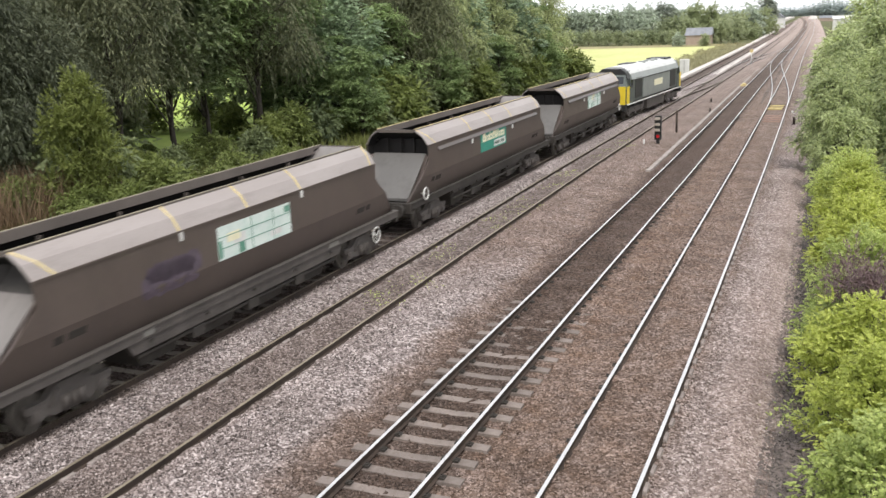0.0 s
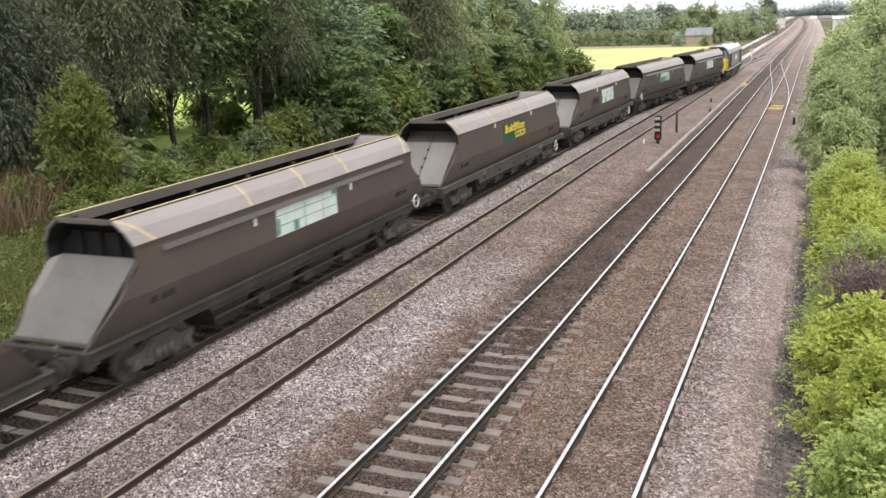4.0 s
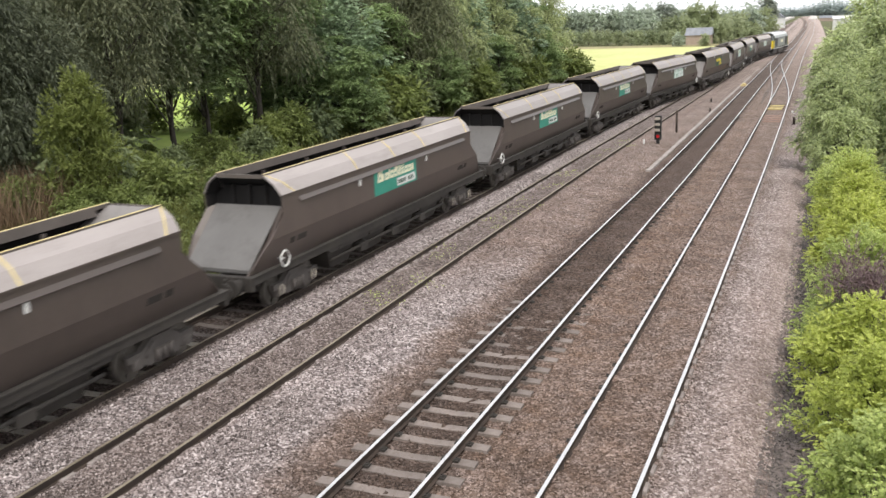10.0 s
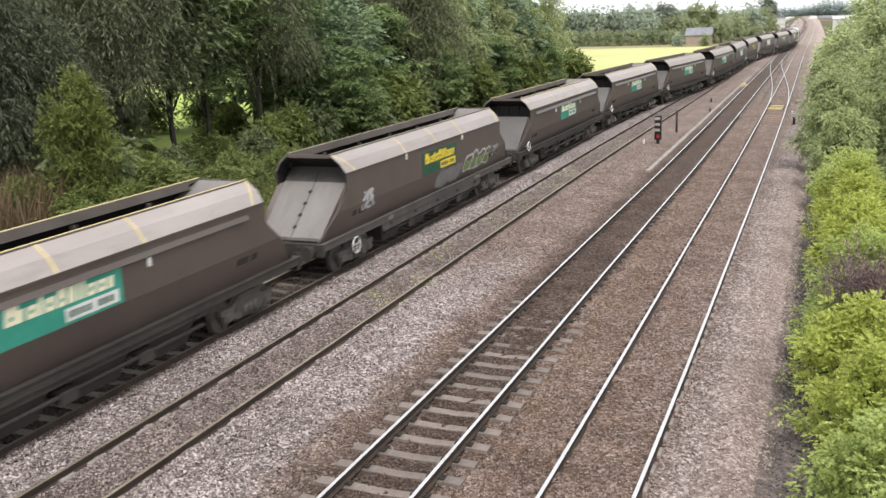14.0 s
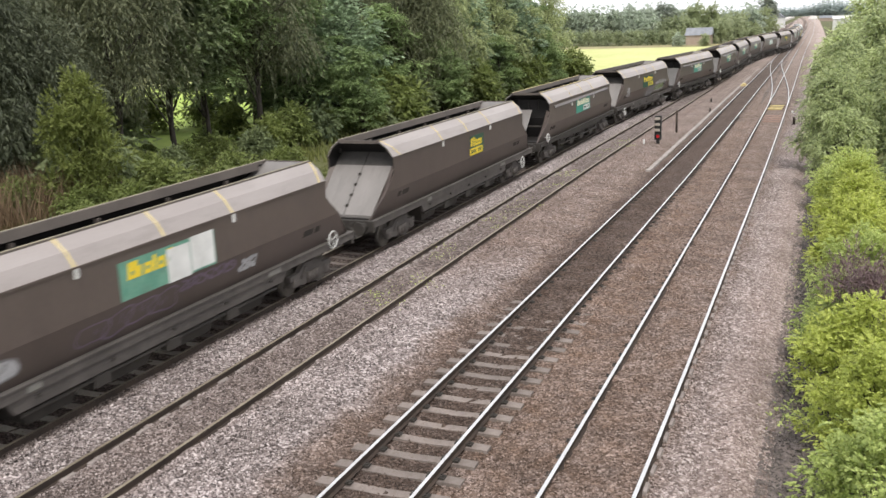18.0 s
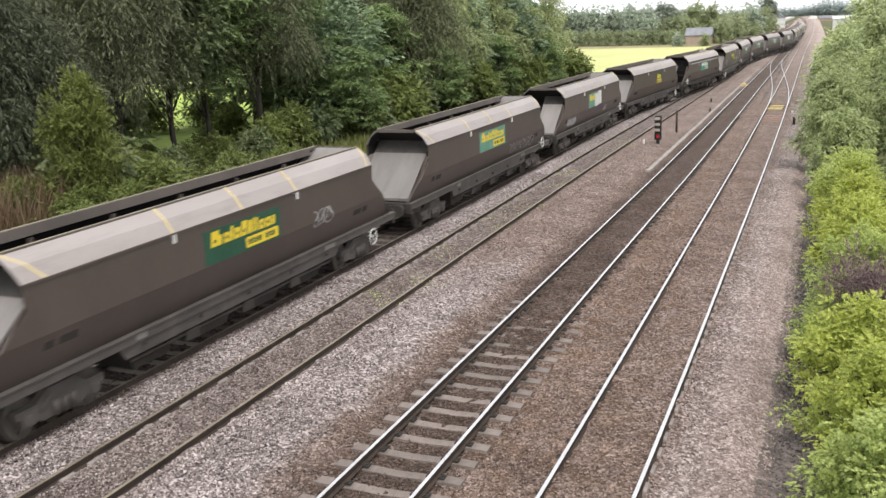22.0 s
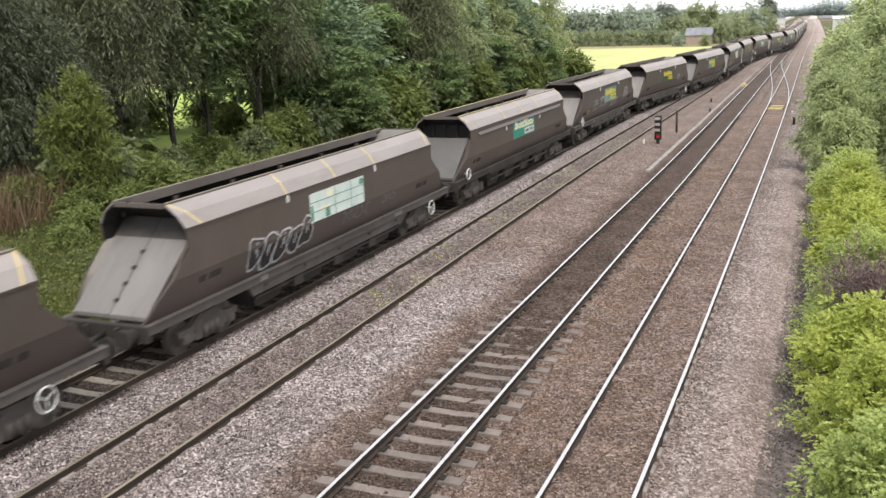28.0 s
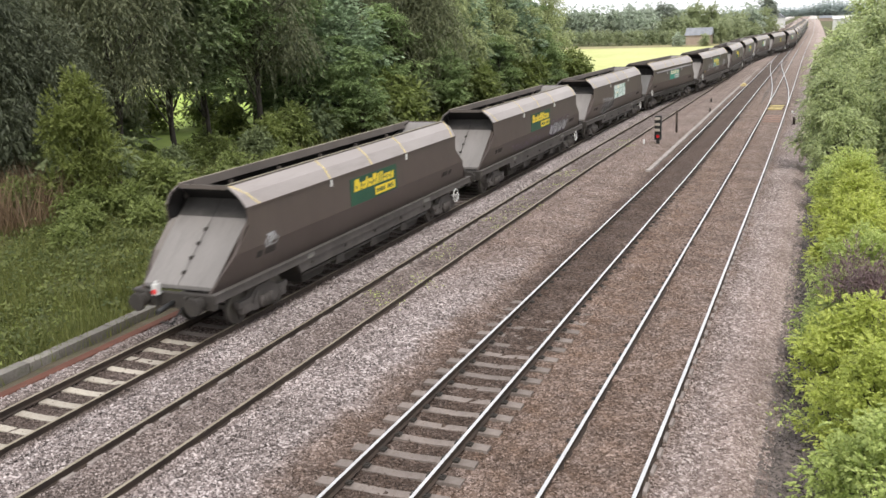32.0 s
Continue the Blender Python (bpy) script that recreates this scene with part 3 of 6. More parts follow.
for s in (-1, 1):
    for k in range(64):
        y = 10.4 + k * PITCH
        if prand.random() < 0.75:
            shared("rail_clip", PAD_G, LINES[1], pose(line_x(1, y) + s * 0.752 - s * 0.135, y, fall(y) - 0.02 + prand.uniform(-0.015, 0.01), 0, 0, 180 if s > 0 else 0))

# ---------------- loose ballast stones ----------------
def ballast_stones():
    r = np.random.RandomState(11)
    n = 340000
    d = 1 / (1 / 10.4 + r.rand(n) * (1 / 62.0 - 1 / 10.4))
    y = d
    x = -17.4 + r.rand(n) * 16.8
    keep = np.ones(n, bool)
    cx = [line_xv(i, y) for i in range(4)]
    for i in range(4):
        for s in (-1, 1):
            keep &= np.abs(x - cx[i] - s * 0.752) > 0.085
    for i, y0 in ((0, 9), (2, 11.2)):
        ph = (y - y0) / PITCH
        on = (np.abs(ph - np.round(ph)) * PITCH < 0.155) & (np.abs(x - cx[i]) < (1.28 if i == 2 else 0.8)) & (y < (26 + 4 * np.sin(y * 9) if i == 2 else 99))
        keep &= ~(on & (r.rand(n) > 0.04))
    keep &= (x < cx[3] + 2.5 + r.normal(0, 0.25, n)) & (x > cx[0] - 1.78)
    x, y = x[keep][:180000], y[keep][:180000]
    n = len(x)
    z = bed_h(x[None, :], y[None, :])[0]
    z = z + fall_v(y)
    size = np.exp(r.normal(-3.9, 0.3, n))
    base = np.array([(1, 0, 0), (0, 1, 0), (-1, 0, 0), (0, -1, 0), (0, 0, 1.15)], float)
    V = base[None] * (0.7 + 0.6 * r.rand(n, 5, 1)) + r.normal(0, 0.2, (n, 5, 3))
    ang = r.rand(n) * 6.283
    tilt = r.normal(0, 0.4, n)
    ca, sa, ct, st = np.cos(ang), np.sin(ang), np.cos(tilt), np.sin(tilt)
    X, Y, Z = V[..., 0], V[..., 1], V[..., 2] * 0.75
    Y, Z = Y * ct[:, None] - Z * st[:, None], Y * st[:, None] + Z * ct[:, None]
    X, Y = X * ca[:, None] - Y * sa[:, None], X * sa[:, None] + Y * ca[:, None]
    V = np.stack([X, Y, Z], 2) * size[:, None, None] + np.stack([x, y, z + size * 0.12], 1)[:, None]
    F = np.array([(0, 1, 4), (1, 2, 4), (2, 3, 4), (3, 0, 4)])
    F = (F[None] + 5 * np.arange(n)[:, None, None]).reshape(-1, 3)
    me = from_arrays("ballast_stones", V.reshape(-1, 3), F, M["stones"])
    tagged(new("ballast_stones", me), "loose angular pinkish-grey ballast stones", "ballast", kind="stuff")


ballast_stones()


# ---------------- lineside: trough, old rail, walkway strips ----------------
def strip(name, label, cat, xoff, line, y0, y1, w, z0, z1, mat, step=1.0, gap=0.012, jitter=0.01):
    """A row of separate concrete lids along a line."""
    t = thing(name, label, cat, kind="structure")
    bm = bmesh.new()
    box(bm, -w / 2, w / 2, -step / 2 + gap, step / 2 - gap, z0, z1)
    bmesh.ops.bevel(bm, geom=bm.edges[:], offset=0.012, segments=1, affect="EDGES")
    me = bpy.data.meshes.new("lid")
    bm.normal_update()
    bm.to_mesh(me)
    bm.free()
    me.materials.append(mat)
    r = random.Random(3)
    y = y0
    while y < y1:
        shared("lid", me, t, pose(line_x(line, y) + xoff + r.uniform(-jitter, jitter), y, fall(y) + r.uniform(-jitter, jitter), 0, r.uniform(-0.6, 0.6), r.uniform(-0.5, 0.5)))
        y += step
    return t


strip("cable_trough", "weathered grey concrete cable trough with lids", "cable trough", -3.22, 0, 8, 70, 0.34, -0.62, -0.24, M["trough"])
strip("walkway_edging", "pale concrete walkway slabs beside the polished line", "walkway", -1.5, 2, 48.0, 150, 0.22, -0.3, -0.08, M["walk_pale"], 0.5, 0.006, 0.015)
strip("walkway_edging", "short pale concrete walkway between two lines", "walkway", 1.6, 0, 66, 80, 0.55, -0.3, -0.08, M["walk_old"], 0.5, 0.006, 0.015)
bm = bmesh.new()
sweep(bm, [(-0.15, -0.22), (-0.15, -0.10), (-0.11, -0.085), (0.11, -0.085), (0.15, -0.10), (0.15, -0.22)], [(line_x(0, y) - 1.93, y, fall(y) - 0.1) for y in np.arange(6, 60, 3.0)])
bmesh.ops.recalc_face_normals(bm, faces=bm.faces[:])
tagged(mesh_object("rusty_beam", bm, M["rust"]), "long red-rusted steel beam lying along the ballast edge", "steel beam")
bm = bmesh.new()
sweep(bm, [(-0.48, -0.75), (-0.46, -0.5), (-0.2, -0.46), (0.15, -0.42), (0.42, -0.34), (0.5, -0.7)], [(line_x(0, y) - 2.58, y, fall(y) + 0.02 * math.sin(y * 1.9)) for y in np.arange(6, 70, 0.8)])
bmesh.ops.recalc_face_normals(bm, faces=bm.faces[:])
tagged(mesh_object("earth_strip", bm, M["earth"]), "bare brown earth and moss between trough and rail", "earth", kind="structure")


# ---------------- foliage ----------------
def unit(r, n):
    v = r.normal(0, 1, (n, 3))
    return v / np.linalg.norm(v, axis=1)[:, None]


def norm(v):
    return v / (np.linalg.norm(v, axis=1)[:, None] + 1e-9)


def leaf_mesh(name, P, A, size, r, mat, slim=0.36, flat=0.8):
    """Many small pointed leaves, one triangle each: base at P, along A, lying nearly flat on their twig."""
    n = len(P)
    up = np.array([0.0, 0.0, 1.0]) * flat + unit(r, n) * (1.05 - flat * 0.6)
    B = norm(np.cross(A, up))
    s = (size * (0.6 + 0.8 * r.rand(n)))[:, None]
    V = np.stack([P - B * slim * s, P + B * slim * s, P + A * s * 1.15], 1).reshape(-1, 3)
    return from_arrays(name, V, np.arange(3 * n).reshape(n, 3), mat)


def sprays(r, n, centres, radii, size, per=9, droop=0.25, reach=3.2, layer=1.0):
    """Leaves in sprays along twigs that leave the surface of many clumps. Gives bases and directions."""
    k = max(1, n // per)
    c = r.randint(0, len(centres), k)
    out = unit(r, k)
    out[:, 2] = out[:, 2] * 0.8 * layer + 0.12
    start = centres[c] + out * (radii[c] * (0.45 + 0.5 * r.rand(k) ** 0.6))[:, None]
    d = norm(out + unit(r, k) * 0.55 * np.array([1, 1, layer]) - np.array([0, 0, 1.0]) * droop)
    side = norm(np.cross(d, np.array([0, 0, 1.0]) + unit(r, k) * 0.3))
    t = (np.arange(per)[None, :] + r.rand(k, per)) / per
    L = size * reach
    P = start[:, None] + d[:, None] * (t * L)[..., None] - np.array([0, 0, 1.0]) * ((t ** 2) * L * droop)[..., None]
    sg = np.where(np.arange(per) % 2 == 0, 1.0, -1.0)[None, :, None]
    A = d[:, None] * 0.75 + side[:, None] * sg * (0.9 - 0.6 * t[..., None]) + unit(r, k * per).reshape(k, per, 3) * 0.3
    A[..., 2] -= droop * 0.6
    return P.reshape(-1, 3), norm(A.reshape(-1, 3))


def make_tree(name, label, h, r0, base, mat, leaves, size, seed, droop=0.25, clumps=60, slim=0.36, category="tree", trunk_r=0.2, group="", cone=0.55, reach=3.2, layer=1.0):
    r = np.random.RandomState(seed)
    t = thing(name, label, category, group)
    zc, rz = (h + base) / 2, (h - base) / 2
    d = unit(r, clumps)
    rad = 0.3 + 0.68 * r.rand(clumps) ** 0.55
    ctr = np.stack([d[:, 0] * r0 * rad, d[:, 1] * r0 * rad, zc + d[:, 2] * rz * rad], 1)
    f = np.clip((ctr[:, 2] - base) / (h - base), 0, 1)
    ctr[:, :2] *= (1.15 - cone * f)[:, None]
    radii = r0 * (0.15 + 0.17 * r.rand(clumps)) * (1.15 - 0.8 * cone * f)
    bm = bmesh.new()
    pts = [Vector((0, 0, -0.6))]
    for k in range(1, 6):
        pts.append(Vector((r.normal(0, 0.03 * r0), r.normal(0, 0.03 * r0), h * 0.85 * k / 5)))
    for k in range(5):
        tube(bm, pts[k], pts[k + 1], trunk_r * (1 - k / 5.6), trunk_r * (1 - (k + 1) / 5.6), 7, caps=False)
    for c in ctr[::2]:
        z0 = max(0.15 * h, c[2] - abs(c[0]) - r.rand() * 0.4 * rz)
        z0 = min(z0, h * 0.8)
        j = min(4, int(z0 / (h * 0.85) * 5))
        g = z0 / (h * 0.85) * 5 - j
        a = pts[j].lerp(pts[j + 1], min(1, max(0, g)))
        mid = a.lerp(Vector(c), 0.5) + Vector((0, 0, 0.02 * h))
        w = trunk_r * 0.36
        tube(bm, a, mid, w, w * 0.6, 5, caps=False)
        tube(bm, mid, Vector(c), w * 0.6, w * 0.15, 5, caps=False)
    part("trunk", bm, M["bark"], t, smooth=True)
    P, A = sprays(r, leaves, ctr, radii * (1.25 if layer < 1 else 1.0), size, 9, droop, reach, layer)
    shared("crown", leaf_mesh("crown", P, A, size, r, mat, slim), t)
    return t


def plant(src, x, y, z=-0.55, rz=0.0, s=1.0, sz=None):
    m = pose(x, y, z + fall(y), 0, 0, rz)
    ob = copy_thing(src, m)
    ob.scale = (s, s, sz or s)
    return ob


W_GROUP = "woodland edge trees"
oak = make_tree("tree", "dense dark green broadleaf woodland tree", 13.5, 4.3, 1.2, M["leaf_oak"], 27000, 0.20, 21, group=W_GROUP)
ashy = make_tree("tree", "mid-green tree with lighter layered leaves", 11.5, 3.7, 1.0, M["leaf_fresh"], 27000, 0.20, 24, 0.22, 74, group=W_GROUP, layer=0.3)
olive = make_tree("tree", "olive-green woodland tree with fine leaves", 12.5, 4.0, 1.0, M["leaf_olive"], 25000, 0.21, 29, 0.4, slim=0.25, group=W_GROUP)
oak_high = make_tree("tree", "tall tree with a bare trunk, meadow showing behind", 15, 4.2, 5.0, M["leaf_oak"], 26000, 0.235, 28, group=W_GROUP, trunk_r=0.2)
willow = make_tree("willow_tree", "drooping grey-green willow at the wood's edge", 13.5, 4.3, 1.6, M["leaf_willow"], 26000, 0.26, 23, 1.1, 70, 0.15, group=W_GROUP, reach=5.0)
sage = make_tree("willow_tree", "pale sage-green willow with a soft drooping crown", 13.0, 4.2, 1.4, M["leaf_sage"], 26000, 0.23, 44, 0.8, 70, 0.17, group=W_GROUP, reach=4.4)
cool = make_tree("tree", "cool blue-green woodland tree with layered boughs", 11.0, 3.8, 0.8, M["leaf_cool"], 25000, 0.20, 45, 0.15, 70, group=W_GROUP, layer=0.35)
ash_high = make_tree("tree", "fresh green tree hanging over a gap to the meadow", 15, 4.1, 2.6, M["leaf_fresh"], 27000, 0.20, 46, 0.25, 70, group=W_GROUP, trunk_r=0.16, layer=0.35)
willow_high = make_tree("willow_tree", "grey-olive willow with a high crown and dark trunk", 15, 4.0, 4.6, M["leaf_willow"], 26000, 0.24, 47, 0.9, 70, 0.16, group=W_GROUP, trunk_r=0.22, reach=4.6)
backing = make_tree("tree", "dark shaded tree deeper in the wood", 14, 4.6, 1.0, M["leaf_oak"], 9000, 0.42, 22, group=W_GROUP)
shrub = make_tree("shrub", "green bramble and shrub under the trees", 3.0, 2.0, 0.1, M["leaf_shrub"], 5600, 0.19, 25, category="shrub", clumps=34, trunk_r=0.05, group="undergrowth shrubs")
shrub_d = make_tree("shrub", "dark green thicket under the trees", 3.4, 2.3, 0.1, M["leaf_oak"], 4000, 0.26, 26, category="shrub", clumps=30, trunk_r=0.05, group="undergrowth shrubs")
cone = make_tree("young_tree", "young olive-yellow feathery tree standing before the wood", 6.1, 2.35, -0.4, M["leaf_yellow"], 30000, 0.125, 27, 0.05, clumps=80, trunk_r=0.07, cone=0.72, layer=0.9)
first = {}
rngw = random.Random(8)


def put(src, *a, **k):
    """The first of a kind stands itself; the others are copies."""
    if src.name not in first:
        first[src.name] = True
        x, y = a[0], a[1]
        src.matrix_basis = pose(x, y, k.get("z", -0.55) + fall(y), 0, 0, k.get("rz", 0))
        s = k.get("s", 1.0)
        src.scale = (s, s, k.get("sz") or s)
        return src
    return plant(src, *a, **k)


front = [sage, sage, willow_high, oak_high, ash_high, willow_high, ashy, cool, ashy, willow, oak, olive, cool, olive, cool, olive, ashy, olive]
for k, src in enumerate(front):
    y = 33 + k * 4.85
    x = -38.6 + k * 0.30 + rngw.uniform(-1.2, 1.2)
    put(src, x, y + rngw.uniform(-1, 1), rz=rngw.uniform(0, 360), s=rngw.uniform(0.9, 1.12))
for k in range(13):
    src = backing
    if 0 <= k <= 3:
        continue
    put(src, -46.5 + k * 0.3 + rngw.uniform(-1, 1), 44 + k * 6.2 + rngw.uniform(-1.5, 1.5), rz=rngw.uniform(0, 360), s=rngw.uniform(0.95, 1.2))
for x, y in ((-46, 36), (-52, 43), (-50, 33), (-44, 30)):
    put(backing, x, y, rz=rngw.uniform(0, 360), s=1.1)
put(cone, -31.6, 33.0, s=0.82, sz=1.16)
put(willow, -41.0, 77, s=1.15, rz=50)
put(olive, -34.0, 79.5, s=1.0, rz=120)
for x, y in ((-45.5, 44), (-47, 51), (-46.5, 58), (-48, 64)):
    put(oak_high, x, y, rz=x * 31, s=1.0)
for x, y, s in ((-41.5, 49, 0.4), (-42, 56, 0.45), (-43.5, 61, 0.9), (-52, 62, 1.2), (-50, 67, 1.0)):
    put(shrub, x, y, rz=x * 7, s=s)
# undergrowth: a thicket under the front trees, and a darker one behind with one gap to the meadow
for k in range(34):
    y = 36 + k * 2.5
    src = shrub if k % 3 else shrub_d
    put(src, -35.4 + k * 0.09 + rngw.uniform(-1.2, 1.2), y, rz=rngw.uniform(0, 360), s=rngw.uniform(0.75, 1.15) * (0.62 if 38 < y < 53 else 1))
for k in range(40):
    y = 34 + k * 2.1
    if 46 < y < 66:
        continue
    put(shrub_d, -43.5 + k * 0.14 + rngw.uniform(-1, 1), y, rz=rngw.uniform(0, 360), s=rngw.uniform(1.2, 1.7))
for k in range(8):
    put(shrub if k % 2 else ashy, -33.2 + rngw.uniform(-1, 1) + k * 0.4, 62 + k * 7.3, rz=rngw.uniform(0, 360), s=(1.5 if k % 2 else 0.62))
for x, y, s in ((-30.2, 36.5, 0.8), (-29.2, 33.0, 0.6), (-28.6, 29.5, 0.5), (-27.2, 27, 0.4), (-26.5, 31, 0.5), (-25.5, 34, 0.45), (-27.5, 38, 0.6), (-29, 41, 0.7), (-28.5, 45, 0.6), (-34, 31, 0.7), (-30.5, 31.5, 0.6), (-33.5, 36, 0.8)):
    put(shrub, x, y, rz=rngw.uniform(0, 360), s=s)
put(shrub, -29.5, 116, s=0.8)

# hedge on the east side
H_GROUP = "hedge shrubs along the railway"
h_bright = make_tree("hedge_shrub", "bright yellow-green hedge shrub with dense small leaves", 2.9, 1.55, -0.2, M["leaf_bright"], 33000, 0.056, 31, 0.15, 90, 0.48, trunk_r=0.05, category="shrub", group=H_GROUP, cone=0.4)
h_mid = make_tree("hedge_shrub", "fresh green hedge shrub with pointed leaves", 2.7, 1.6, -0.2, M["leaf_mid"], 33000, 0.058, 32, 0.25, 90, 0.42, category="shrub", trunk_r=0.05, group=H_GROUP, cone=0.4)
h_tall = make_tree("hedge_tree", "tall mid-green ash-like tree in the hedge", 6.0, 2.1, 0.0, M["leaf_ash"], 21000, 0.14, 33, 0.4, 80, 0.27, group=H_GROUP)
h_far = make_tree("hedge_tree", "tall mid-green ash-like tree farther along the hedge", 6.0, 2.1, 0.0, M["leaf_ash"], 8500, 0.22, 34, 0.4, 80, 0.27, group=H_GROUP)
for x, y, src, s in ((1.15, 10.0, h_mid, 0.8), (1.05, 12.4, h_mid, 0.8), (0.95, 14.8, h_mid, 0.85), (0.65, 17.4, h_bright, 0.8), (0.5, 20.2, h_bright, 0.85), (0.0, 22.8, h_mid, 0.62), (0.5, 25.0, h_mid, 0.7),
                     (0.75, 27.4, h_mid, 0.85), (0.55, 30.4, h_bright, 0.9), (0.5, 33.6, h_bright, 0.95), (0.5, 37, h_bright, 0.95), (0.4, 41, h_mid, 0.95), (0.15, 45.5, h_tall, 0.65), (0.4, 50.5, h_tall, 0.85), (0.4, 56, h_tall, 0.85),
                     (0.35, 62, h_tall, 0.9), (0.3, 69, h_tall, 0.9), (0.0, 77, h_tall, 0.95), (-0.1, 86, h_tall, 0.95), (-0.2, 96, h_tall, 1.0), (0.2, 108, h_tall, 1.0), (0.8, 122, h_tall, 1.0),
                     (3.4, 12, h_mid, 1.0), (3.4, 16, h_bright, 1.0), (3.5, 20, h_bright, 1.0), (3.5, 25, h_mid, 1.1), (3.6, 30, h_bright, 1.1), (3.6, 36, h_mid, 1.2), (3.5, 43, h_tall, 0.9), (3.6, 51, h_tall, 1.0), (3.8, 60, h_tall, 1.15), (3.8, 70, h_tall, 1.2), (4, 82, h_tall, 1.25), (4.2, 96, h_tall, 1.3),
                     (4.4, 112, h_tall, 1.3), (1.3, 140, h_tall, 1.0), (2.2, 162, h_tall, 1.0), (3.5, 135, h_tall, 1.5), (5, 160, h_tall, 1.3), (3.6, 190, h_tall, 1.0), (7, 195, h_tall, 1.3), (5, 225, h_tall, 1.0), (7, 265, h_tall, 1.0), (9, 240, h_tall, 1.3)):
    tall = src is h_tall
    src = h_far if tall and y > 72 else src
    put(src, x + (rngw.uniform(-0.4, 0.35) if tall else 0.3), y, z=-0.5, rz=rngw.uniform(0, 360), s=s * (rngw.uniform(0.85, 1.18) if tall else 1.0))

# far trees and hedgerows
F_GROUP = "far trees behind the field"
far = make_tree("far_tree", "green tree in the distance, paled for haze", 12, 5.0, 0.3, M["leaf_far"], 3200, 0.66, 41, clumps=44, slim=0.5, group=F_GROUP)
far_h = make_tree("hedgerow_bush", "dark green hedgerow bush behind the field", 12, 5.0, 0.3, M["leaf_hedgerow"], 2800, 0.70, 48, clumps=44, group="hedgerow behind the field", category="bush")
far_b = make_tree("far_tree", "rounded green tree in the distance, lightened for haze", 11, 5.5, 0.2, M["leaf_pale"], 4200, 0.60, 42, clumps=44, slim=0.5, group=F_GROUP)
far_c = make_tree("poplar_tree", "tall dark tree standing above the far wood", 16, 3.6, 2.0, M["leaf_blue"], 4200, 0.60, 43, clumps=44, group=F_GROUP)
haze = make_tree("far_tree", "tree on the horizon, coloured blue-grey for haze", 12, 5.0, -1.0, M["leaf_haze"], 3000, 0.75, 49, clumps=40, slim=0.55, group="trees on the horizon")
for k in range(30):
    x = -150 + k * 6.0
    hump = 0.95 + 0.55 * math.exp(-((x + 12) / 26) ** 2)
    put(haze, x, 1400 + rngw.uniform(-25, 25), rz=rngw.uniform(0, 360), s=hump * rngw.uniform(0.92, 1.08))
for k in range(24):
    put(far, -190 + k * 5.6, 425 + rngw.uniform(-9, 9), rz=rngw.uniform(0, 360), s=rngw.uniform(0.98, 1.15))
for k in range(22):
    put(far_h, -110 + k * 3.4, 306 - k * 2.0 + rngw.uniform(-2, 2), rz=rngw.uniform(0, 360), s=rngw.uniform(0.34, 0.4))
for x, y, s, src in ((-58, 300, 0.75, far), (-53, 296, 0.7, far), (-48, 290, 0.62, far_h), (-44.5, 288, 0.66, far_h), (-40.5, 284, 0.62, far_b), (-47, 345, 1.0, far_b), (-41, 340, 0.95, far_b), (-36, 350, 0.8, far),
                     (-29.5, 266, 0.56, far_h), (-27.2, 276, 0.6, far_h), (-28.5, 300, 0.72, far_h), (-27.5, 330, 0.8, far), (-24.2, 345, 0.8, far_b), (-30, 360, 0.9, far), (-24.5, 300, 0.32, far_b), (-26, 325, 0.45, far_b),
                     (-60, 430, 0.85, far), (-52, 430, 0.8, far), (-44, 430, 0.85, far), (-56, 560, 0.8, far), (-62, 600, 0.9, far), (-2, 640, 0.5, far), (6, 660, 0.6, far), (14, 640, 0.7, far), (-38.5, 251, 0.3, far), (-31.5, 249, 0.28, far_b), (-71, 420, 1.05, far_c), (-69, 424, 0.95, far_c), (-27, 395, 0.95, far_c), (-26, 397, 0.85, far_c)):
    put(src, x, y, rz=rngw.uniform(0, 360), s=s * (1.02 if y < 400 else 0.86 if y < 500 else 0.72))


# ---------------- grass on the west bank ----------------
def grass(name, label, n, xr, yr, hmin, hmax, mat, seed, width=0.03):
    r = np.random.RandomState(seed)
    x = xr[0] + (xr[1] - xr[0]) * r.rand(n)
    y = yr[0] + (yr[1] - yr[0]) * r.rand(n)
    keep = (np.sin(x * 1.3 + y * 0.7) + np.sin(y * 1.1 - x) + r.normal(0, 1, n)) > -0.6
    x, y = x[keep], y[keep]
    n = len(x)
    h = hmin + (hmax - hmin) * r.rand(n) ** 1.5
    a = r.rand(n) * 6.283
    w = width * (0.6 + 0.8 * r.rand(n))
    lean = r.normal(0, 0.3, (n, 2)) * h[:, None]
    z = -0.6 + fall_v(y)
    V = np.stack([np.stack([x - w * np.cos(a), y - w * np.sin(a), z], 1), np.stack([x + w * np.cos(a), y + w * np.sin(a), z], 1),
                  np.stack([x + lean[:, 0], y + lean[:, 1], z + h], 1)], 1).reshape(-1, 3)
    me = from_arrays(name, V, np.arange(3 * n).reshape(n, 3), mat)
    return tagged(new(name, me), label, "grass", kind="stuff")


grass("long_grass", "long rough grass on the railway bank", 80000, (-34, -18.75), (12, 46), 0.25, 0.85, M["grass"], 51, 0.022)
grass("bank_grass", "rough grass below the woodland", 20000, (-34, -18.4), (50, 118), 0.3, 0.9, M["grass"], 52, 0.06)
grass("edge_grass", "short grass hanging over the concrete trough", 9000, (-19.4, -18.35), (9, 60), 0.25, 0.55, M["grass"], 55, 0.018)
grass("dead_stalks", "withered brown willowherb stalks in the grass", 8000, (-38, -31.5), (26, 35), 0.9, 2.9, M["leaf_dead"], 53, 0.025)
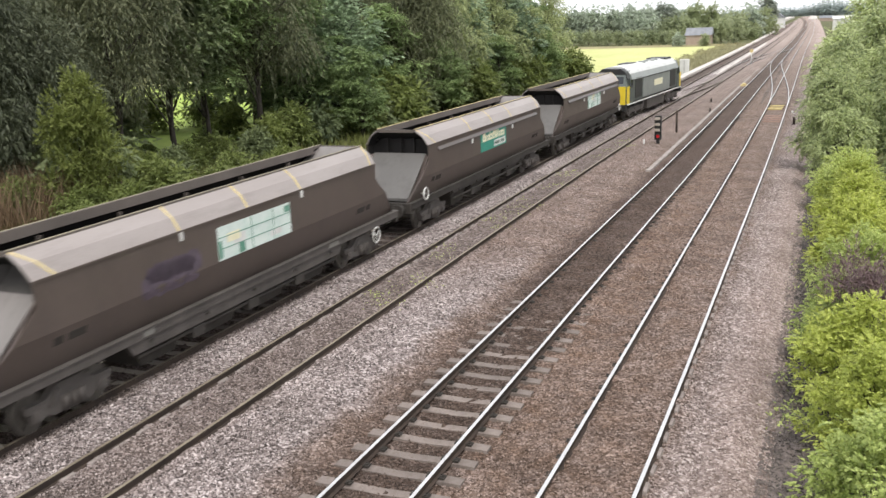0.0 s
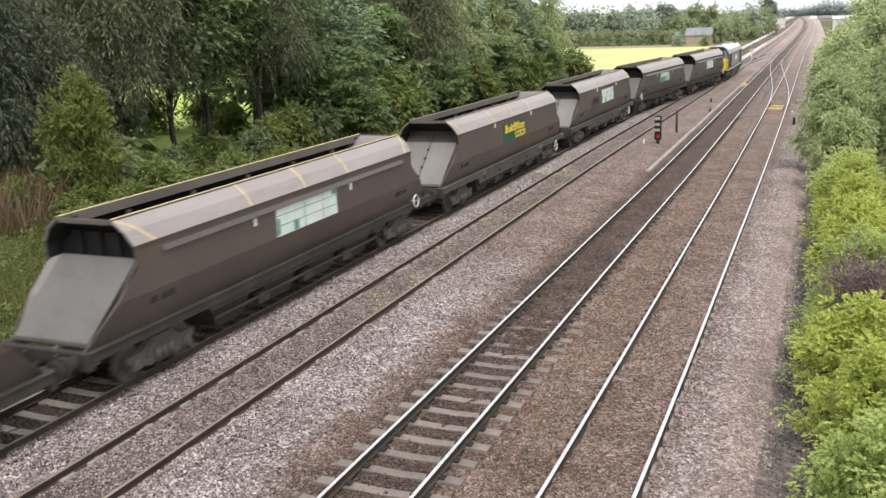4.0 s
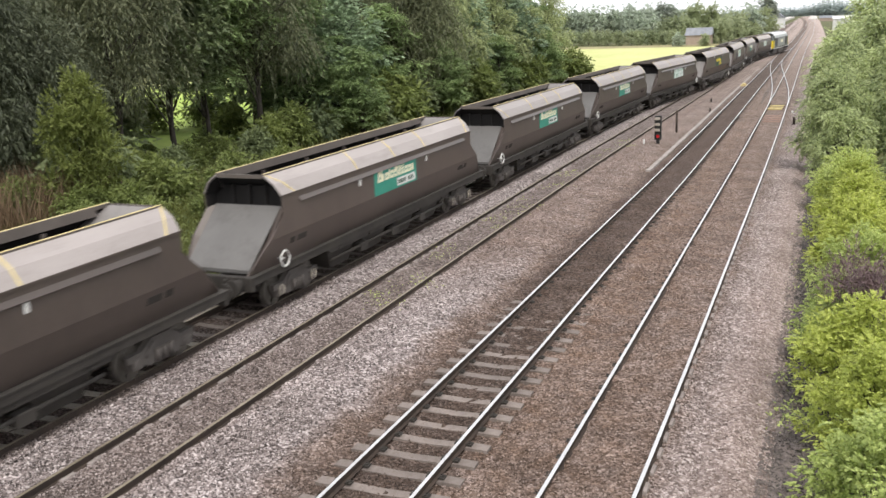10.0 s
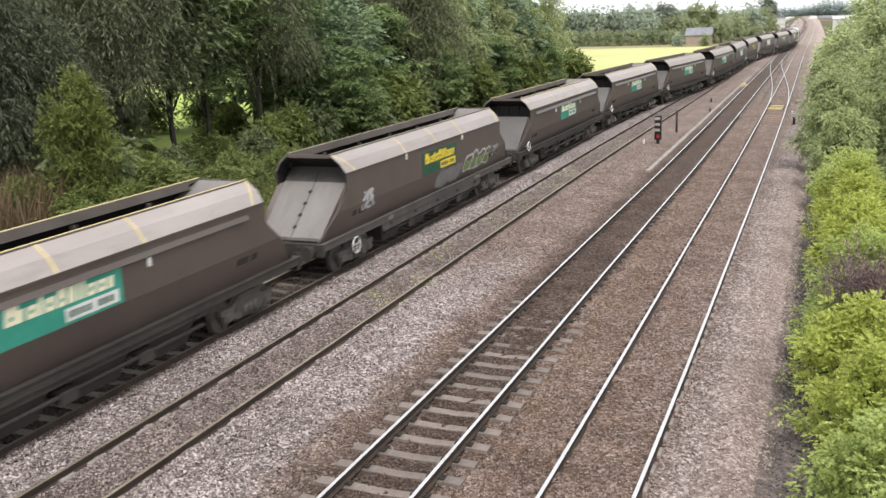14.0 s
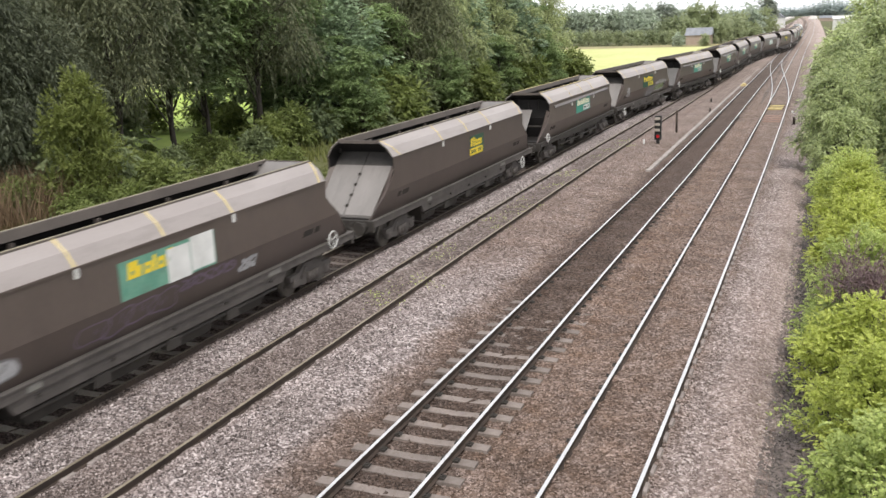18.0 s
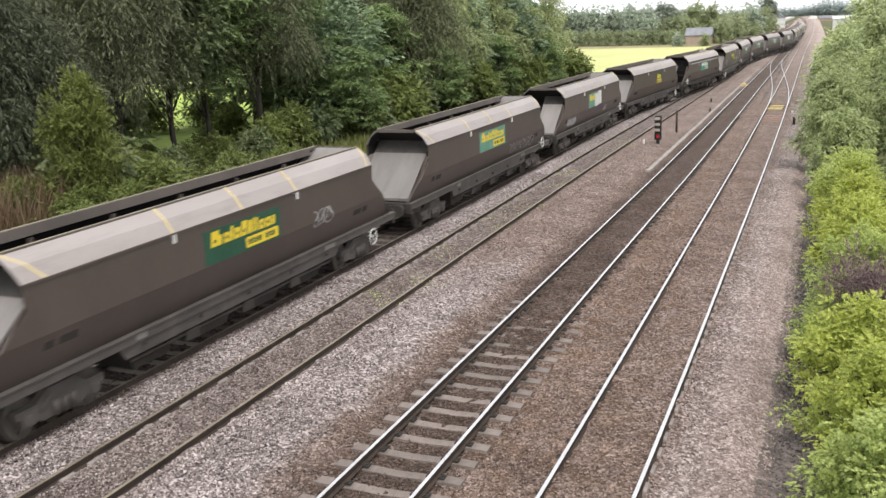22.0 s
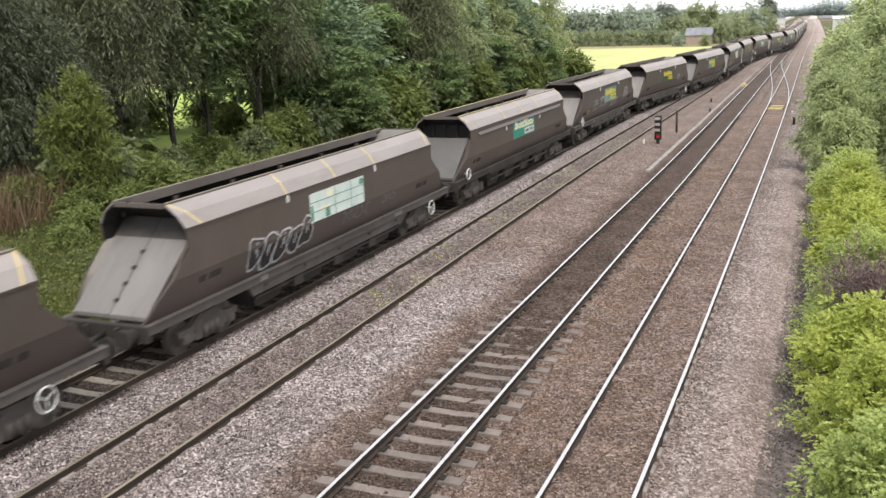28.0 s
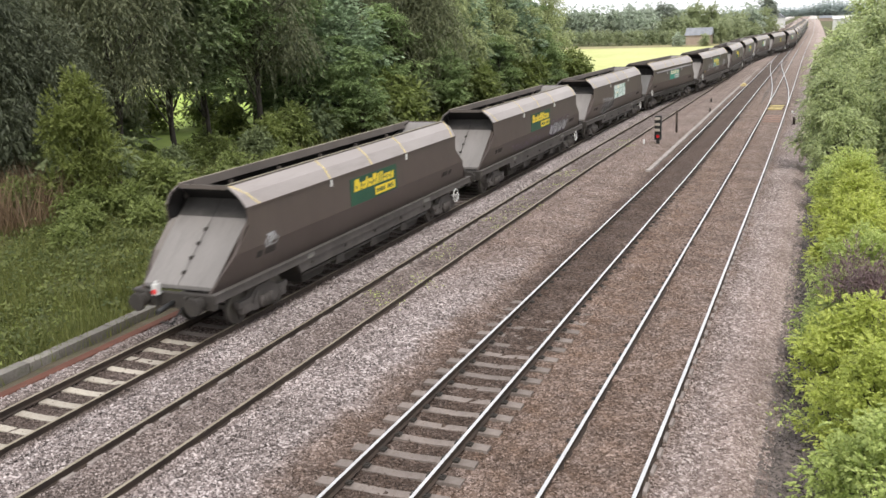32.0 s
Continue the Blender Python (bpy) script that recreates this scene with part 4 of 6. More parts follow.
grass("far_verge_grass", "pale dry grass along the far lineside", 9000, (-27, -19.8), (118, 260), 0.3, 0.8, M["leaf_dry"], 54, 0.15)


def weeds(name, label, n, xr, yr, mat, size, hmax, seed, base=-0.58):
    """Low broad-leaved weeds in drifts."""
    r = np.random.RandomState(seed)
    k = n // 60
    c = np.stack([xr[0] + (xr[1] - xr[0]) * r.rand(k), yr[0] + (yr[1] - yr[0]) * r.rand(k)], 1)
    i = r.randint(0, k, n)
    p = c[i] + r.normal(0, 0.32, (n, 2))
    h = hmax * (0.35 + 0.65 * r.rand(k))
    z = base + fall_v(p[:, 1]) + h[i] * r.rand(n)
    A = norm(unit(r, n) * np.array([1, 1, 0.6]) + np.array([0, 0, 0.25]))
    me = leaf_mesh(name, np.stack([p[:, 0], p[:, 1], z], 1), A, size, r, mat)
    tagged(new(name, me), label, "weeds", kind="stuff")


weeds("bank_weeds", "olive nettles and bramble on the railway bank", 34000, (-31, -19.3), (13, 46), M["leaf_weed"], 0.12, 0.95, 61)
weeds("bank_scrub", "yellow-green weeds on the railway bank", 20000, (-29, -19.4), (13, 40), M["leaf_yellow"], 0.10, 0.55, 62)
weeds("far_scrub", "rough dry scrub along the far lineside", 9000, (-28, -20.8), (118, 250), M["leaf_dry"], 0.28, 0.6, 63)
weeds("cess_weeds", "straggling green weeds creeping over the cinder path", 2600, (-0.7, 0.5), (12, 40), M["leaf_mid"], 0.075, 0.3, 64, -0.5)
weeds("track_weeds", "small green weeds between the rusty rails", 1600, (-12.75, -11.4), (22, 60), M["leaf_mid"], 0.05, 0.06, 65, -0.17)


def seed_heads(x, y, n, seed):
    """A stand of withered purple-brown seed heads in the hedge."""
    r = np.random.RandomState(seed)
    t = thing("seed_heads", "withered purple-brown seed heads in the hedge", "plant", at=pose(x, y, -0.5))
    for k in range(15):
        a = Vector((r.normal(0, 0.35), r.normal(0, 0.5), 0))
        b = a + Vector((r.normal(0, 0.15), r.normal(0, 0.15), 2.0 + 0.7 * r.rand()))
        bm = bmesh.new()
        tube(bm, a, b, 0.012, 0.006, 4, caps=False)
        stalk = part("stalk", bm, M["wood"], t)
        c = np.array([tuple(b - Vector((0, 0, 0.15 + 0.2 * j))) for j in range(4)])
        P, A = sprays(r, n // 15, c, np.full(4, 0.22), 0.07, 9, -0.4, 4.0)
        plume = shared("seed_head", leaf_mesh("seed_head", P, A, 0.07, r, M["leaf_purple"], 0.2), stalk)
        tagged(plume, "withered purple-brown seed head", kind="stuff")
    return t


seed_heads(0.75, 22.6, 5000, 71)
seed_heads(1.35, 21.8, 4500, 72)


def cess_gravel():
    r = np.random.RandomState(13)
    n = 21000
    y = 1 / (1 / 12.0 + r.rand(n) * (1 / 60.0 - 1 / 12.0))
    x = line_xv(3, y) + 2.55 + r.rand(n) * 2.1
    size = np.exp(r.normal(-3.5, 0.3, n))
    z = np.maximum(-0.455, bed_h(x[None, :], y[None, :])[0]) + fall_v(y)
    base = np.array([(1, 0, 0), (0, 1, 0), (-1, 0, 0), (0, -1, 0), (0, 0, 0.8)], float)
    V = base[None] * (0.6 + 0.7 * r.rand(n, 5, 1)) + r.normal(0, 0.2, (n, 5, 3))
    V = V * size[:, None, None] + np.stack([x, y, z + size * 0.1], 1)[:, None]
    F = np.array([(0, 1, 4), (1, 2, 4), (2, 3, 4), (3, 0, 4)])
    F = (F[None] + 5 * np.arange(n)[:, None, None]).reshape(-1, 3)
    tagged(new("cess_gravel", from_arrays("cess_gravel", V.reshape(-1, 3), F, M["cinder"])), "dark grey cinders and stone chips by the hedge", "gravel", kind="stuff")


cess_gravel()


# ---------------- coal hopper wagons ----------------
ZR, ZC, ZS, ZK, ZB = 3.745, 3.18, 2.65, 2.06, 1.21
XR, XS, XB = 0.79, 1.305, 1.03
YA, YC, YS, YK, YE = 7.45, 7.40, 7.37, 8.10, 9.05
XM, ZM = 1.10, 3.50
MOVING = []
WHEELS = []


def wheelset(parent, y, seg=20):
    bm = bmesh.new()
    tube(bm, (-1.0, 0, 0), (1.0, 0, 0), 0.08, seg=8)
    for s in (-1, 1):
        tube(bm, (s * 0.69, 0, 0), (s * 0.72, 0, 0), 0.47, seg=seg)
        tube(bm, (s * 0.72, 0, 0), (s * 0.82, 0, 0), 0.445, 0.44, seg=seg)
        tube(bm, (s * 0.82, 0, 0), (s * 0.86, 0, 0), 0.16, 0.13, seg=10)
        for k in range(3):
            a = k * 2.094
            box(bm, s * 0.84 - 0.02, s * 0.84 + 0.02, math.cos(a) * 0.28 - 0.05, math.cos(a) * 0.28 + 0.05, math.sin(a) * 0.28 - 0.05, math.sin(a) * 0.28 + 0.05)
    ob = part("wheelset", bm, M["wheel"], parent)
    ob.matrix_basis = pose(0, y, 0.445)
    return ob


def bogie(parent, y):
    bm = bmesh.new()
    for s in (-1, 1):
        x0, x1 = sorted((s * 0.92, s * 1.08))
        # cast side frame: a bowed beam over two axle boxes
        hexa(bm, [(x0, -0.55, 0.28), (x1, -0.55, 0.28), (x1, 0.55, 0.28), (x0, 0.55, 0.28), (x0, -0.95, 0.52), (x1, -0.95, 0.52), (x1, 0.95, 0.52), (x0, 0.95, 0.52)])
        box(bm, x0, x1, -1.2, 1.2, 0.52, 0.68)
        hexa(bm, [(x0, -0.7, 0.68), (x1, -0.7, 0.68), (x1, 0.7, 0.68), (x0, 0.7, 0.68), (x0, -0.35, 0.9), (x1, -0.35, 0.9), (x1, 0.35, 0.9), (x0, 0.35, 0.9)])
        for yy in (-0.9, 0.9):
            box(bm, x0 - 0.02, x1 + 0.02, yy - 0.17, yy + 0.17, 0.32, 0.62)
            tube(bm, (s * 1.0, yy, 0.445), (s * 1.14, yy, 0.445), 0.13, 0.11, 10)
        for yy in (-0.22, 0, 0.22):
            tube(bm, (s * 1.12, yy, 0.3), (s * 1.12, yy, 0.62), 0.075, seg=8)
        tube(bm, (s * 1.1, -0.6, 0.5), (s * 1.1, -0.35, 0.8), 0.04, seg=6)
    box(bm, -1.0, 1.0, -0.2, 0.2, 0.5, 0.85)
    b = part("bogie", bm, M["frame"], parent)
    b.matrix_basis = pose(0, y, 0)
    for yy in (-0.9, 0.9):
        wheelset(b, yy)
    return b


def mirror(q, s):
    """A face for the east side (s = 1), or its mirror for the west side."""
    q = [(s * x, y, z) for x, y, z in q]
    return q if s > 0 else q[::-1]


def side_sheet(s):
    """One steel side: upright, folded inwards below, its ends splayed to the foot."""
    bm = bmesh.new()
    rows = [(XS, YC, ZC), (XS, YS, ZS), (XS, YK, ZK), (XB, YE, ZB)]
    vs = [[bm.verts.new((s * x, -y, z)), bm.verts.new((s * x, y, z))] for x, y, z in rows]
    inn = [[bm.verts.new((s * (x - 0.03), -y, z)), bm.verts.new((s * (x - 0.03), y, z))] for x, y, z in rows]
    for k in range(3):
        bm.faces.new((vs[k][0], vs[k][1], vs[k + 1][1], vs[k + 1][0]))
        bm.faces.new((inn[k][0], inn[k + 1][0], inn[k + 1][1], inn[k][1]))
        for e in (0, 1):
            bm.faces.new((vs[k][e], vs[k + 1][e], inn[k + 1][e], inn[k][e]))
    bm.faces.new((vs[0][0], vs[0][1], inn[0][1], inn[0][0]))
    bm.faces.new((vs[3][0], vs[3][1], inn[3][1], inn[3][0]))
    bmesh.ops.recalc_face_normals(bm, faces=bm.faces[:])
    return bm


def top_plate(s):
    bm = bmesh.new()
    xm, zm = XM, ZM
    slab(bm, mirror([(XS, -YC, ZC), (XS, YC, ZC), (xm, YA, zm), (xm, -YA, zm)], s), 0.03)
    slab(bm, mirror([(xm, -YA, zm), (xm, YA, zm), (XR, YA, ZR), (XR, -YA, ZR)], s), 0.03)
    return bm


def rim(s):
    bm = bmesh.new()
    box(bm, *sorted((s * (XR - 0.07), s * (XR + 0.02))), -YA, YA, ZR - 0.07, ZR + 0.03)
    bmesh.ops.bevel(bm, geom=bm.edges[:], offset=0.012, segments=1, affect="EDGES")
    a, b = XR - 0.115, XR - 0.03
    hexa(bm, [(s * a, -6.9, ZR - 0.2), (s * b, -6.9, ZR - 0.2), (s * b, 6.9, ZR - 0.2), (s * a, 6.9, ZR - 0.2),
              (s * (a + 0.04), -6.9, ZR + 0.02), (s * b, -6.9, ZR + 0.02), (s * b, 6.9, ZR + 0.02), (s * (a + 0.04), 6.9, ZR + 0.02)])
    bmesh.ops.recalc_face_normals(bm, faces=bm.faces[:])
    return bm


def hopper_inside():
    """The blackened lining: steep sides, sloping ends."""
    bm = bmesh.new()
    rings = []
    for x, y, z in ((XR - 0.05, 7.40, ZR - 0.03), (XM - 0.05, 6.9, ZM - 0.05), (XS - 0.06, 6.35, 3.12), (XS - 0.06, 5.8, 2.62), (0.8, 4.2, 1.35)):
        rings.append([bm.verts.new(p) for p in ((-x, -y, z), (x, -y, z), (x, y, z), (-x, y, z))])
    for a, b in zip(rings, rings[1:]):
        for k in range(4):
            bm.faces.new((a[k], a[(k + 1) % 4], b[(k + 1) % 4], b[k]))
    bm.faces.new(rings[-1])
    return bm


def end_hood(t, s, deep):
    """Recess under the hopper's end slope, coloured dark for its shade: raked cheeks, a back plate with stiffeners, an
    end bar.
    """
    xw = XS - 0.09
    yo = s * (6.62 if deep else 6.95)
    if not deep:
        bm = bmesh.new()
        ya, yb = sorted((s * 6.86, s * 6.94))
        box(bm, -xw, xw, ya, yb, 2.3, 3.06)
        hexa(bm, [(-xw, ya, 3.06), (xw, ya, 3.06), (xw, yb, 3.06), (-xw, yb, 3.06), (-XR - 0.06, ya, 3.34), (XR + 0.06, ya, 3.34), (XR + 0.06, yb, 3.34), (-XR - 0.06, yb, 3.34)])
        back = part("back_plate", bm, M["wagon_inside"], t, "back plate darkened for shade in the recess")
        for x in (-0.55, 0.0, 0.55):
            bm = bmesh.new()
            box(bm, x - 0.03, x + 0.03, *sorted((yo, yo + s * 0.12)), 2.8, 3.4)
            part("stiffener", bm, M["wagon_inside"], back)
    bm = bmesh.new()
    box(bm, -XR + 0.05, XR - 0.05, *sorted((s * 7.40, s * 7.46)), ZR - 0.10, ZR + 0.01)
    part("end_bar", bm, M["wagon_rim"], t)
    for sx in (-1, 1):
        bm = bmesh.new()
        rows = [((XR - 0.06, 7.43, ZR - 0.05), (XM - 0.06, 6.9, ZM - 0.08)), ((XM - 0.04, 7.42, ZM - 0.04), (xw - 0.05, 6.75, 3.25)), ((XS - 0.05, 7.39, 3.12), (xw - 0.01, 6.6, 3.1)), ((XS - 0.05, 7.36, 2.62), (xw - 0.01, 6.62, 2.6))]
        for (a, b), (c, d) in zip(rows, rows[1:]):
            slab(bm, [(sx * p[0], s * p[1], p[2]) for p in (a, b, d, c)], 0.015)
        part("cheek", bm, M["wagon_inside"], t)


SHEET_FOOT = (8.84, 1.40)


def sheet_top(deep):
    return (6.66, 3.25) if deep else (7.14, 2.83)


def end_sheet(s, x0, x1):
    """A sloping end plate, splayed outwards to the foot, with a turned lip."""
    bm = bmesh.new()
    (ya, za), (yb, zb) = sheet_top(False), SHEET_FOOT
    q = [(x0 * 0.95, s * yb, zb), (x1 * 0.95, s * yb, zb), (x1, s * ya, za), (x0, s * ya, za)]
    slab(bm, q[::-1] if s > 0 else q, 0.035)
    box(bm, x0 * 0.95, x1 * 0.95, *sorted((s * (yb - 0.02), s * (yb + 0.03))), zb - 0.10, zb)
    return bm


def wagon(ledge, sheets, end_mat):
    t = thing("hopper_wagon", "brown-grey steel coal hopper wagon, empty and open-topped", "railway wagon", "hopper wagons of the train")
    for s in (-1, 1):
        side = part("side_sheet", side_sheet(s), M["wagon"], t)
        bm = bmesh.new()
        box(bm, *sorted((s * (XS - 0.01), s * (XS + 0.03))), -YC, YC, ZC - 0.035, ZC + 0.012)
        part("fold_strip", bm, M["wagon"], side)
        if ledge:
            bm = bmesh.new()
            slab(bm, mirror([(XS + 0.07, -6.5, 2.88), (XS + 0.07, 6.6, 2.88), (XS, 6.6, 3.0), (XS, -6.5, 3.0)], s), 0.03)
            part("ledge", bm, M["wagon"], side)
        tp = part("top_plate", top_plate(s), M["wagon_top"], t, "dusty sloping top plate, coloured pale grey for skylight")
        rm = part("rim", rim(s), M["wagon_rim"], t)
        bm = bmesh.new()
        box(bm, *sorted((s * (XR - 0.045), s * (XR + 0.012))), -YA + 0.02, YA - 0.02, ZR + 0.03, ZR + 0.037)
        part("rim_stripe", bm, M["yellow_old" if ledge else "rim_line"], rm, "faded line along the rim")
        for y in (-6.7, -2.8, 0.0, 2.62, 6.9) if ledge else (-6.8, -2.9, -0.08, 2.6, 7.05):
            bm = bmesh.new()
            wd = 0.035
            end = abs(y) > 6
            yt = math.copysign(7.40, y) if end else y
            ym = yt + (y - yt) * 0.55
            slab(bm, mirror([(XS + 0.006, y - wd, ZC + 0.01), (XS + 0.006, y + wd, ZC + 0.01), (XM + 0.006, ym + wd, ZM + 0.006), (XM + 0.006, ym - wd, ZM + 0.006)], s), 0.02)
            slab(bm, mirror([(XM + 0.006, ym - wd, ZM + 0.006), (XM + 0.006, ym + wd, ZM + 0.006), (XR + 0.01, yt + wd, ZR + 0.008), (XR + 0.01, yt - wd, ZR + 0.008)], s), 0.02)
            part("strap", bm, M["yellow_old"], tp, "faded yellow strap")
        for y in (-5.2, -2.6, 0.0, 2.6, 5.2):
            bm = bmesh.new()
            box(bm, *sorted((s * (XR - 0.16), s * (XR - 0.04))), y - 0.04, y + 0.04, ZR - 0.42, ZR - 0.25)
            part("stay_bracket", bm, M["wagon_rim"], t)
    part("lining", hopper_inside(), M["wagon_inside"], t, "coal-blackened inside of the hopper")
    bm = bmesh.new()
    q = [(-0.70, 7.37, ZR - 0.03), (0.70, 7.37, ZR - 0.03), (1.0, 6.60, 3.31), (-1.0, 6.60, 3.31)]
    slab(bm, q, 0.02)
    part("inner_slope", bm, M["wagon_end"], t, "bare grey inner end slope")
    deep = not ledge
    SHEET_TOP = sheet_top(deep)
    for s in (-1, 1):
        end_hood(t, s, deep)
        sp = {"whole": [(-1.09, 1.09)], "split": [(-1.12, -0.014), (0.014, 1.12)], "half": [(-0.05, 1.09)], "slot": [(-1.09, 0.25)]}[sheets]
        for a, b in sp:
            part("end_sheet", end_sheet(s, a, b), end_mat, t, "bare grey sloping end sheet")
            # upper strip of the sheet, coloured dark as the hood would shade it
            if deep:
                bm = bmesh.new()
                (ya, za), (yb, zb) = SHEET_TOP, sheet_top(False)
                q = [(a, s * yb, zb), (b, s * yb, zb), (b, s * ya, za), (a, s * ya, za)]
                slab(bm, q[::-1] if s > 0 else q, 0.035)
                part("upper_sheet", bm, M["hood_shade"], t, "upper end sheet, darkened for the shade under the hood")
        if sheets == "split":
            for k in range(4):
                f = 0.36 + k * 0.165
                yy, zz = SHEET_TOP[0] + (SHEET_FOOT[0] - SHEET_TOP[0]) * f, SHEET_TOP[1] - (SHEET_TOP[1] - SHEET_FOOT[1]) * f
                bm = bmesh.new()
                box(bm, -0.04, 0.04, *sorted((s * (yy - 0.02), s * (yy + 0.08))), zz - 0.06, zz + 0.025)
                part("hinge", bm, M["under"], t)
        if sheets in ("half", "slot"):
            bm = bmesh.new()
            box(bm, -1.05, 1.05, *sorted((s * 7.75, s * 7.82)), 1.98, 2.06)
            part("cross_bar", bm, M["under"], t)
        bm = bmesh.new()
        slab(bm, [(-1.18, s * 6.95, 2.4), (1.18, s * 6.95, 2.4), (1.0, s * 6.6, 1.3), (-1.0, s * 6.6, 1.3)], 0.02)
        box(bm, -1.02, 1.02, *sorted((s * 6.6, s * 8.85)), 1.26, 1.31)
        part("end_floor", bm, M["wagon_inside"], t)
        # cheek strips that close the end against the sides
        for sx in (-1, 1):
            bm = bmesh.new()
            (ya, za), (yb, zb) = sheet_top(False), SHEET_FOOT
            slab(bm, [(sx * 1.07, s * (ya - 0.03), za - 0.02), (sx * (XS - 0.03), s * (YS - 0.02), ZS + 0.1), (sx * (XS - 0.03), s * (YK - 0.03), ZK), (sx * 1.05, s * (YK - 0.2), ZK - 0.04)], 0.02)
            slab(bm, [(sx * 1.05, s * (YK - 0.2), ZK - 0.04), (sx * (XS - 0.03), s * (YK - 0.03), ZK), (sx * 1.08, s * (8.93), ZB + 0.05), (sx * 1.0, s * (yb - 0.05), zb - 0.07)], 0.02)
            part("end_cheek", bm, M["wagon"], t)
        # headstock, buffers, coupling
        bm = bmesh.new()
        box(bm, -1.25, 1.25, *sorted((s * (YE - 0.12), s * (YE + 0.06))), 0.86, 1.26)
        for x in (-0.45, 0.45):
            box(bm, x - 0.05, x + 0.05, *sorted((s * (YE + 0.06), s * (YE + 0.16))), 0.9, 1.2)
        bmesh.ops.bevel(bm, geom=bm.edges[:], offset=0.015, segments=1, affect="EDGES")
        hs = part("headstock", bm, M["under"], t)
        for sx in (-1, 1):
            bm = bmesh.new()
            tube(bm, (sx * 0.865, s * (YE + 0.06), 1.04), (sx * 0.865, s * (YE + 0.2), 1.04), 0.17, 0.15, 14)
            tube(bm, (sx * 0.865, s * (YE + 0.2), 1.04), (sx * 0.865, s * (YE + 0.36), 1.04), 0.11, 0.10, 12)
            tube(bm, (sx * 0.865, s * (YE + 0.36), 1.04), (sx * 0.865, s * (YE + 0.44), 1.04), 0.24, 0.23, 18)
            part("buffer", bm, M["under"], hs)
        bm = bmesh.new()
        tube(bm, (0, s * (YE + 0.06), 1.0), (0, s * (YE + 0.7), 0.93), 0.07, seg=8)
        tube(bm, (0.3, s * (YE + 0.1), 0.9), (0.22, s * (YE + 0.45), 0.55), 0.03, seg=6)
        tube(bm, (0.22, s * (YE + 0.45), 0.55), (0.1, s * (YE + 0.7), 0.7), 0.03, seg=6)
        part("coupling", bm, M["rubber"], hs)
        bogie(t, s * 6.6)
        # hatch and label plates on the lower side at the ends
        for sx in (-1, 1):
            bm = bmesh.new()
            for y0, y1 in ((6.1, 6.6), (6.75, 7.0)):
                slab(bm, mirror([(1.205, s * y0, 1.72), (1.205, s * y1, 1.72), (1.262, s * y1, 1.9), (1.262, s * y0, 1.9)], sx) if s > 0 else mirror([(1.205, s * y1, 1.72), (1.205, s * y0, 1.72), (1.262, s * y0, 1.9), (1.262, s * y1, 1.9)], sx), 0.01)
            part("hatch", bm, M["under"], t)
    for sx in (-1, 1):
        bm = bmesh.new()
        box(bm, *sorted((sx * 1.16, sx * 1.27)), -YE, YE, 1.03, 1.23)
        sb = part("solebar", bm, M["under"] if ledge else M["frame"], t, "grimy side girder" if ledge else "dusty grey side girder")
        bm = bmesh.new()
        box(bm, *sorted((sx * 1.14, sx * 1.30)), -YE, YE, 1.232, 1.265)
        part("solebar_flange", bm, M["under"] if ledge else M["frame"], sb)
        bm = bmesh.new()
        # the deep middle girder, its ends stepped over the bogies
        low = 0.88 if ledge else 0.74
        pr = [(-5.0, 1.06), (-4.8, low), (4.8, low), (5.0, 1.06)]
        x0, x1 = sorted((sx * 1.12, sx * 1.22))
        a = [bm.verts.new((x0, y, z)) for y, z in pr]
        b = [bm.verts.new((x1, y, z)) for y, z in pr]
        bm.faces.new(a)
        bm.faces.new(b[::-1])
        for k in range(4):
            bm.faces.new((a[k], b[k], b[(k + 1) % 4], a[(k + 1) % 4]))
        bmesh.ops.recalc_face_normals(bm, faces=bm.faces[:])
        part("middle_girder", bm, M["under"] if ledge else M["frame"], sb)
        for k in range(5):
            bm = bmesh.new()
            y = -4.2 + k * 2.1
            tube(bm, (sx * 1.2, y, 0.92), (sx * 1.27, y, 0.92), 0.045, seg=8)
            part("jacking_point", bm, M["under"], sb)
    for y, w_, mt in () if ledge else ((4.35, 0.3, "plate_old"), (-4.3, 0.18, "plate_old")):
        bm = bmesh.new()
        box(bm, 1.271, 1.279, y - w_, y + w_, 1.075, 1.205)
        part("data_plate", bm, M[mt], t, "small pale data plate")
    # chutes hung low and wide so that they shade the ground beneath
    for y in (-3.6, -1.2, 1.2, 3.6):
        bm = bmesh.new()
        hexa(bm, [(-0.85, y - 0.6, 0.24), (0.85, y - 0.6, 0.24), (0.85, y + 0.6, 0.24), (-0.85, y + 0.6, 0.24), (-1.0, y - 1.1, 1.2), (1.0, y - 1.1, 1.2), (1.0, y + 1.1, 1.2), (-1.0, y + 1.1, 1.2)])
        part("discharge_chute", bm, M["under"], t)
    bm = bmesh.new()
    tube(bm, (1.12, -4.6, 0.62), (1.12, 4.6, 0.62), 0.05, seg=8)
    part("door_shaft", bm, M["under"], t)
    for y in (-2.4, 0, 2.4):
        bm = bmesh.new()
        box(bm, 0.95, 1.2, y - 0.25, y + 0.25, 0.42, 0.70)
        bmesh.ops.bevel(bm, geom=bm.edges[:], offset=0.02, segments=1, affect="EDGES")
        part("door_cylinder", bm, M["under"], t)
    for y in (-2.75, 2.65) if ledge else (-2.9, 2.6):
        bm = bmesh.new()
        zb = 2.64 if ledge else 2.95
        box(bm, XS + 0.005, XS + 0.045, y - 0.05, y + 0.05, zb, zb + 0.2)
        box(bm, XS + 0.045, XS + 0.06, y - 0.02, y + 0.02, zb + 0.05, zb + 0.12)
        part("bracket", bm, M["white"], t, "pale lifting bracket")
    return t


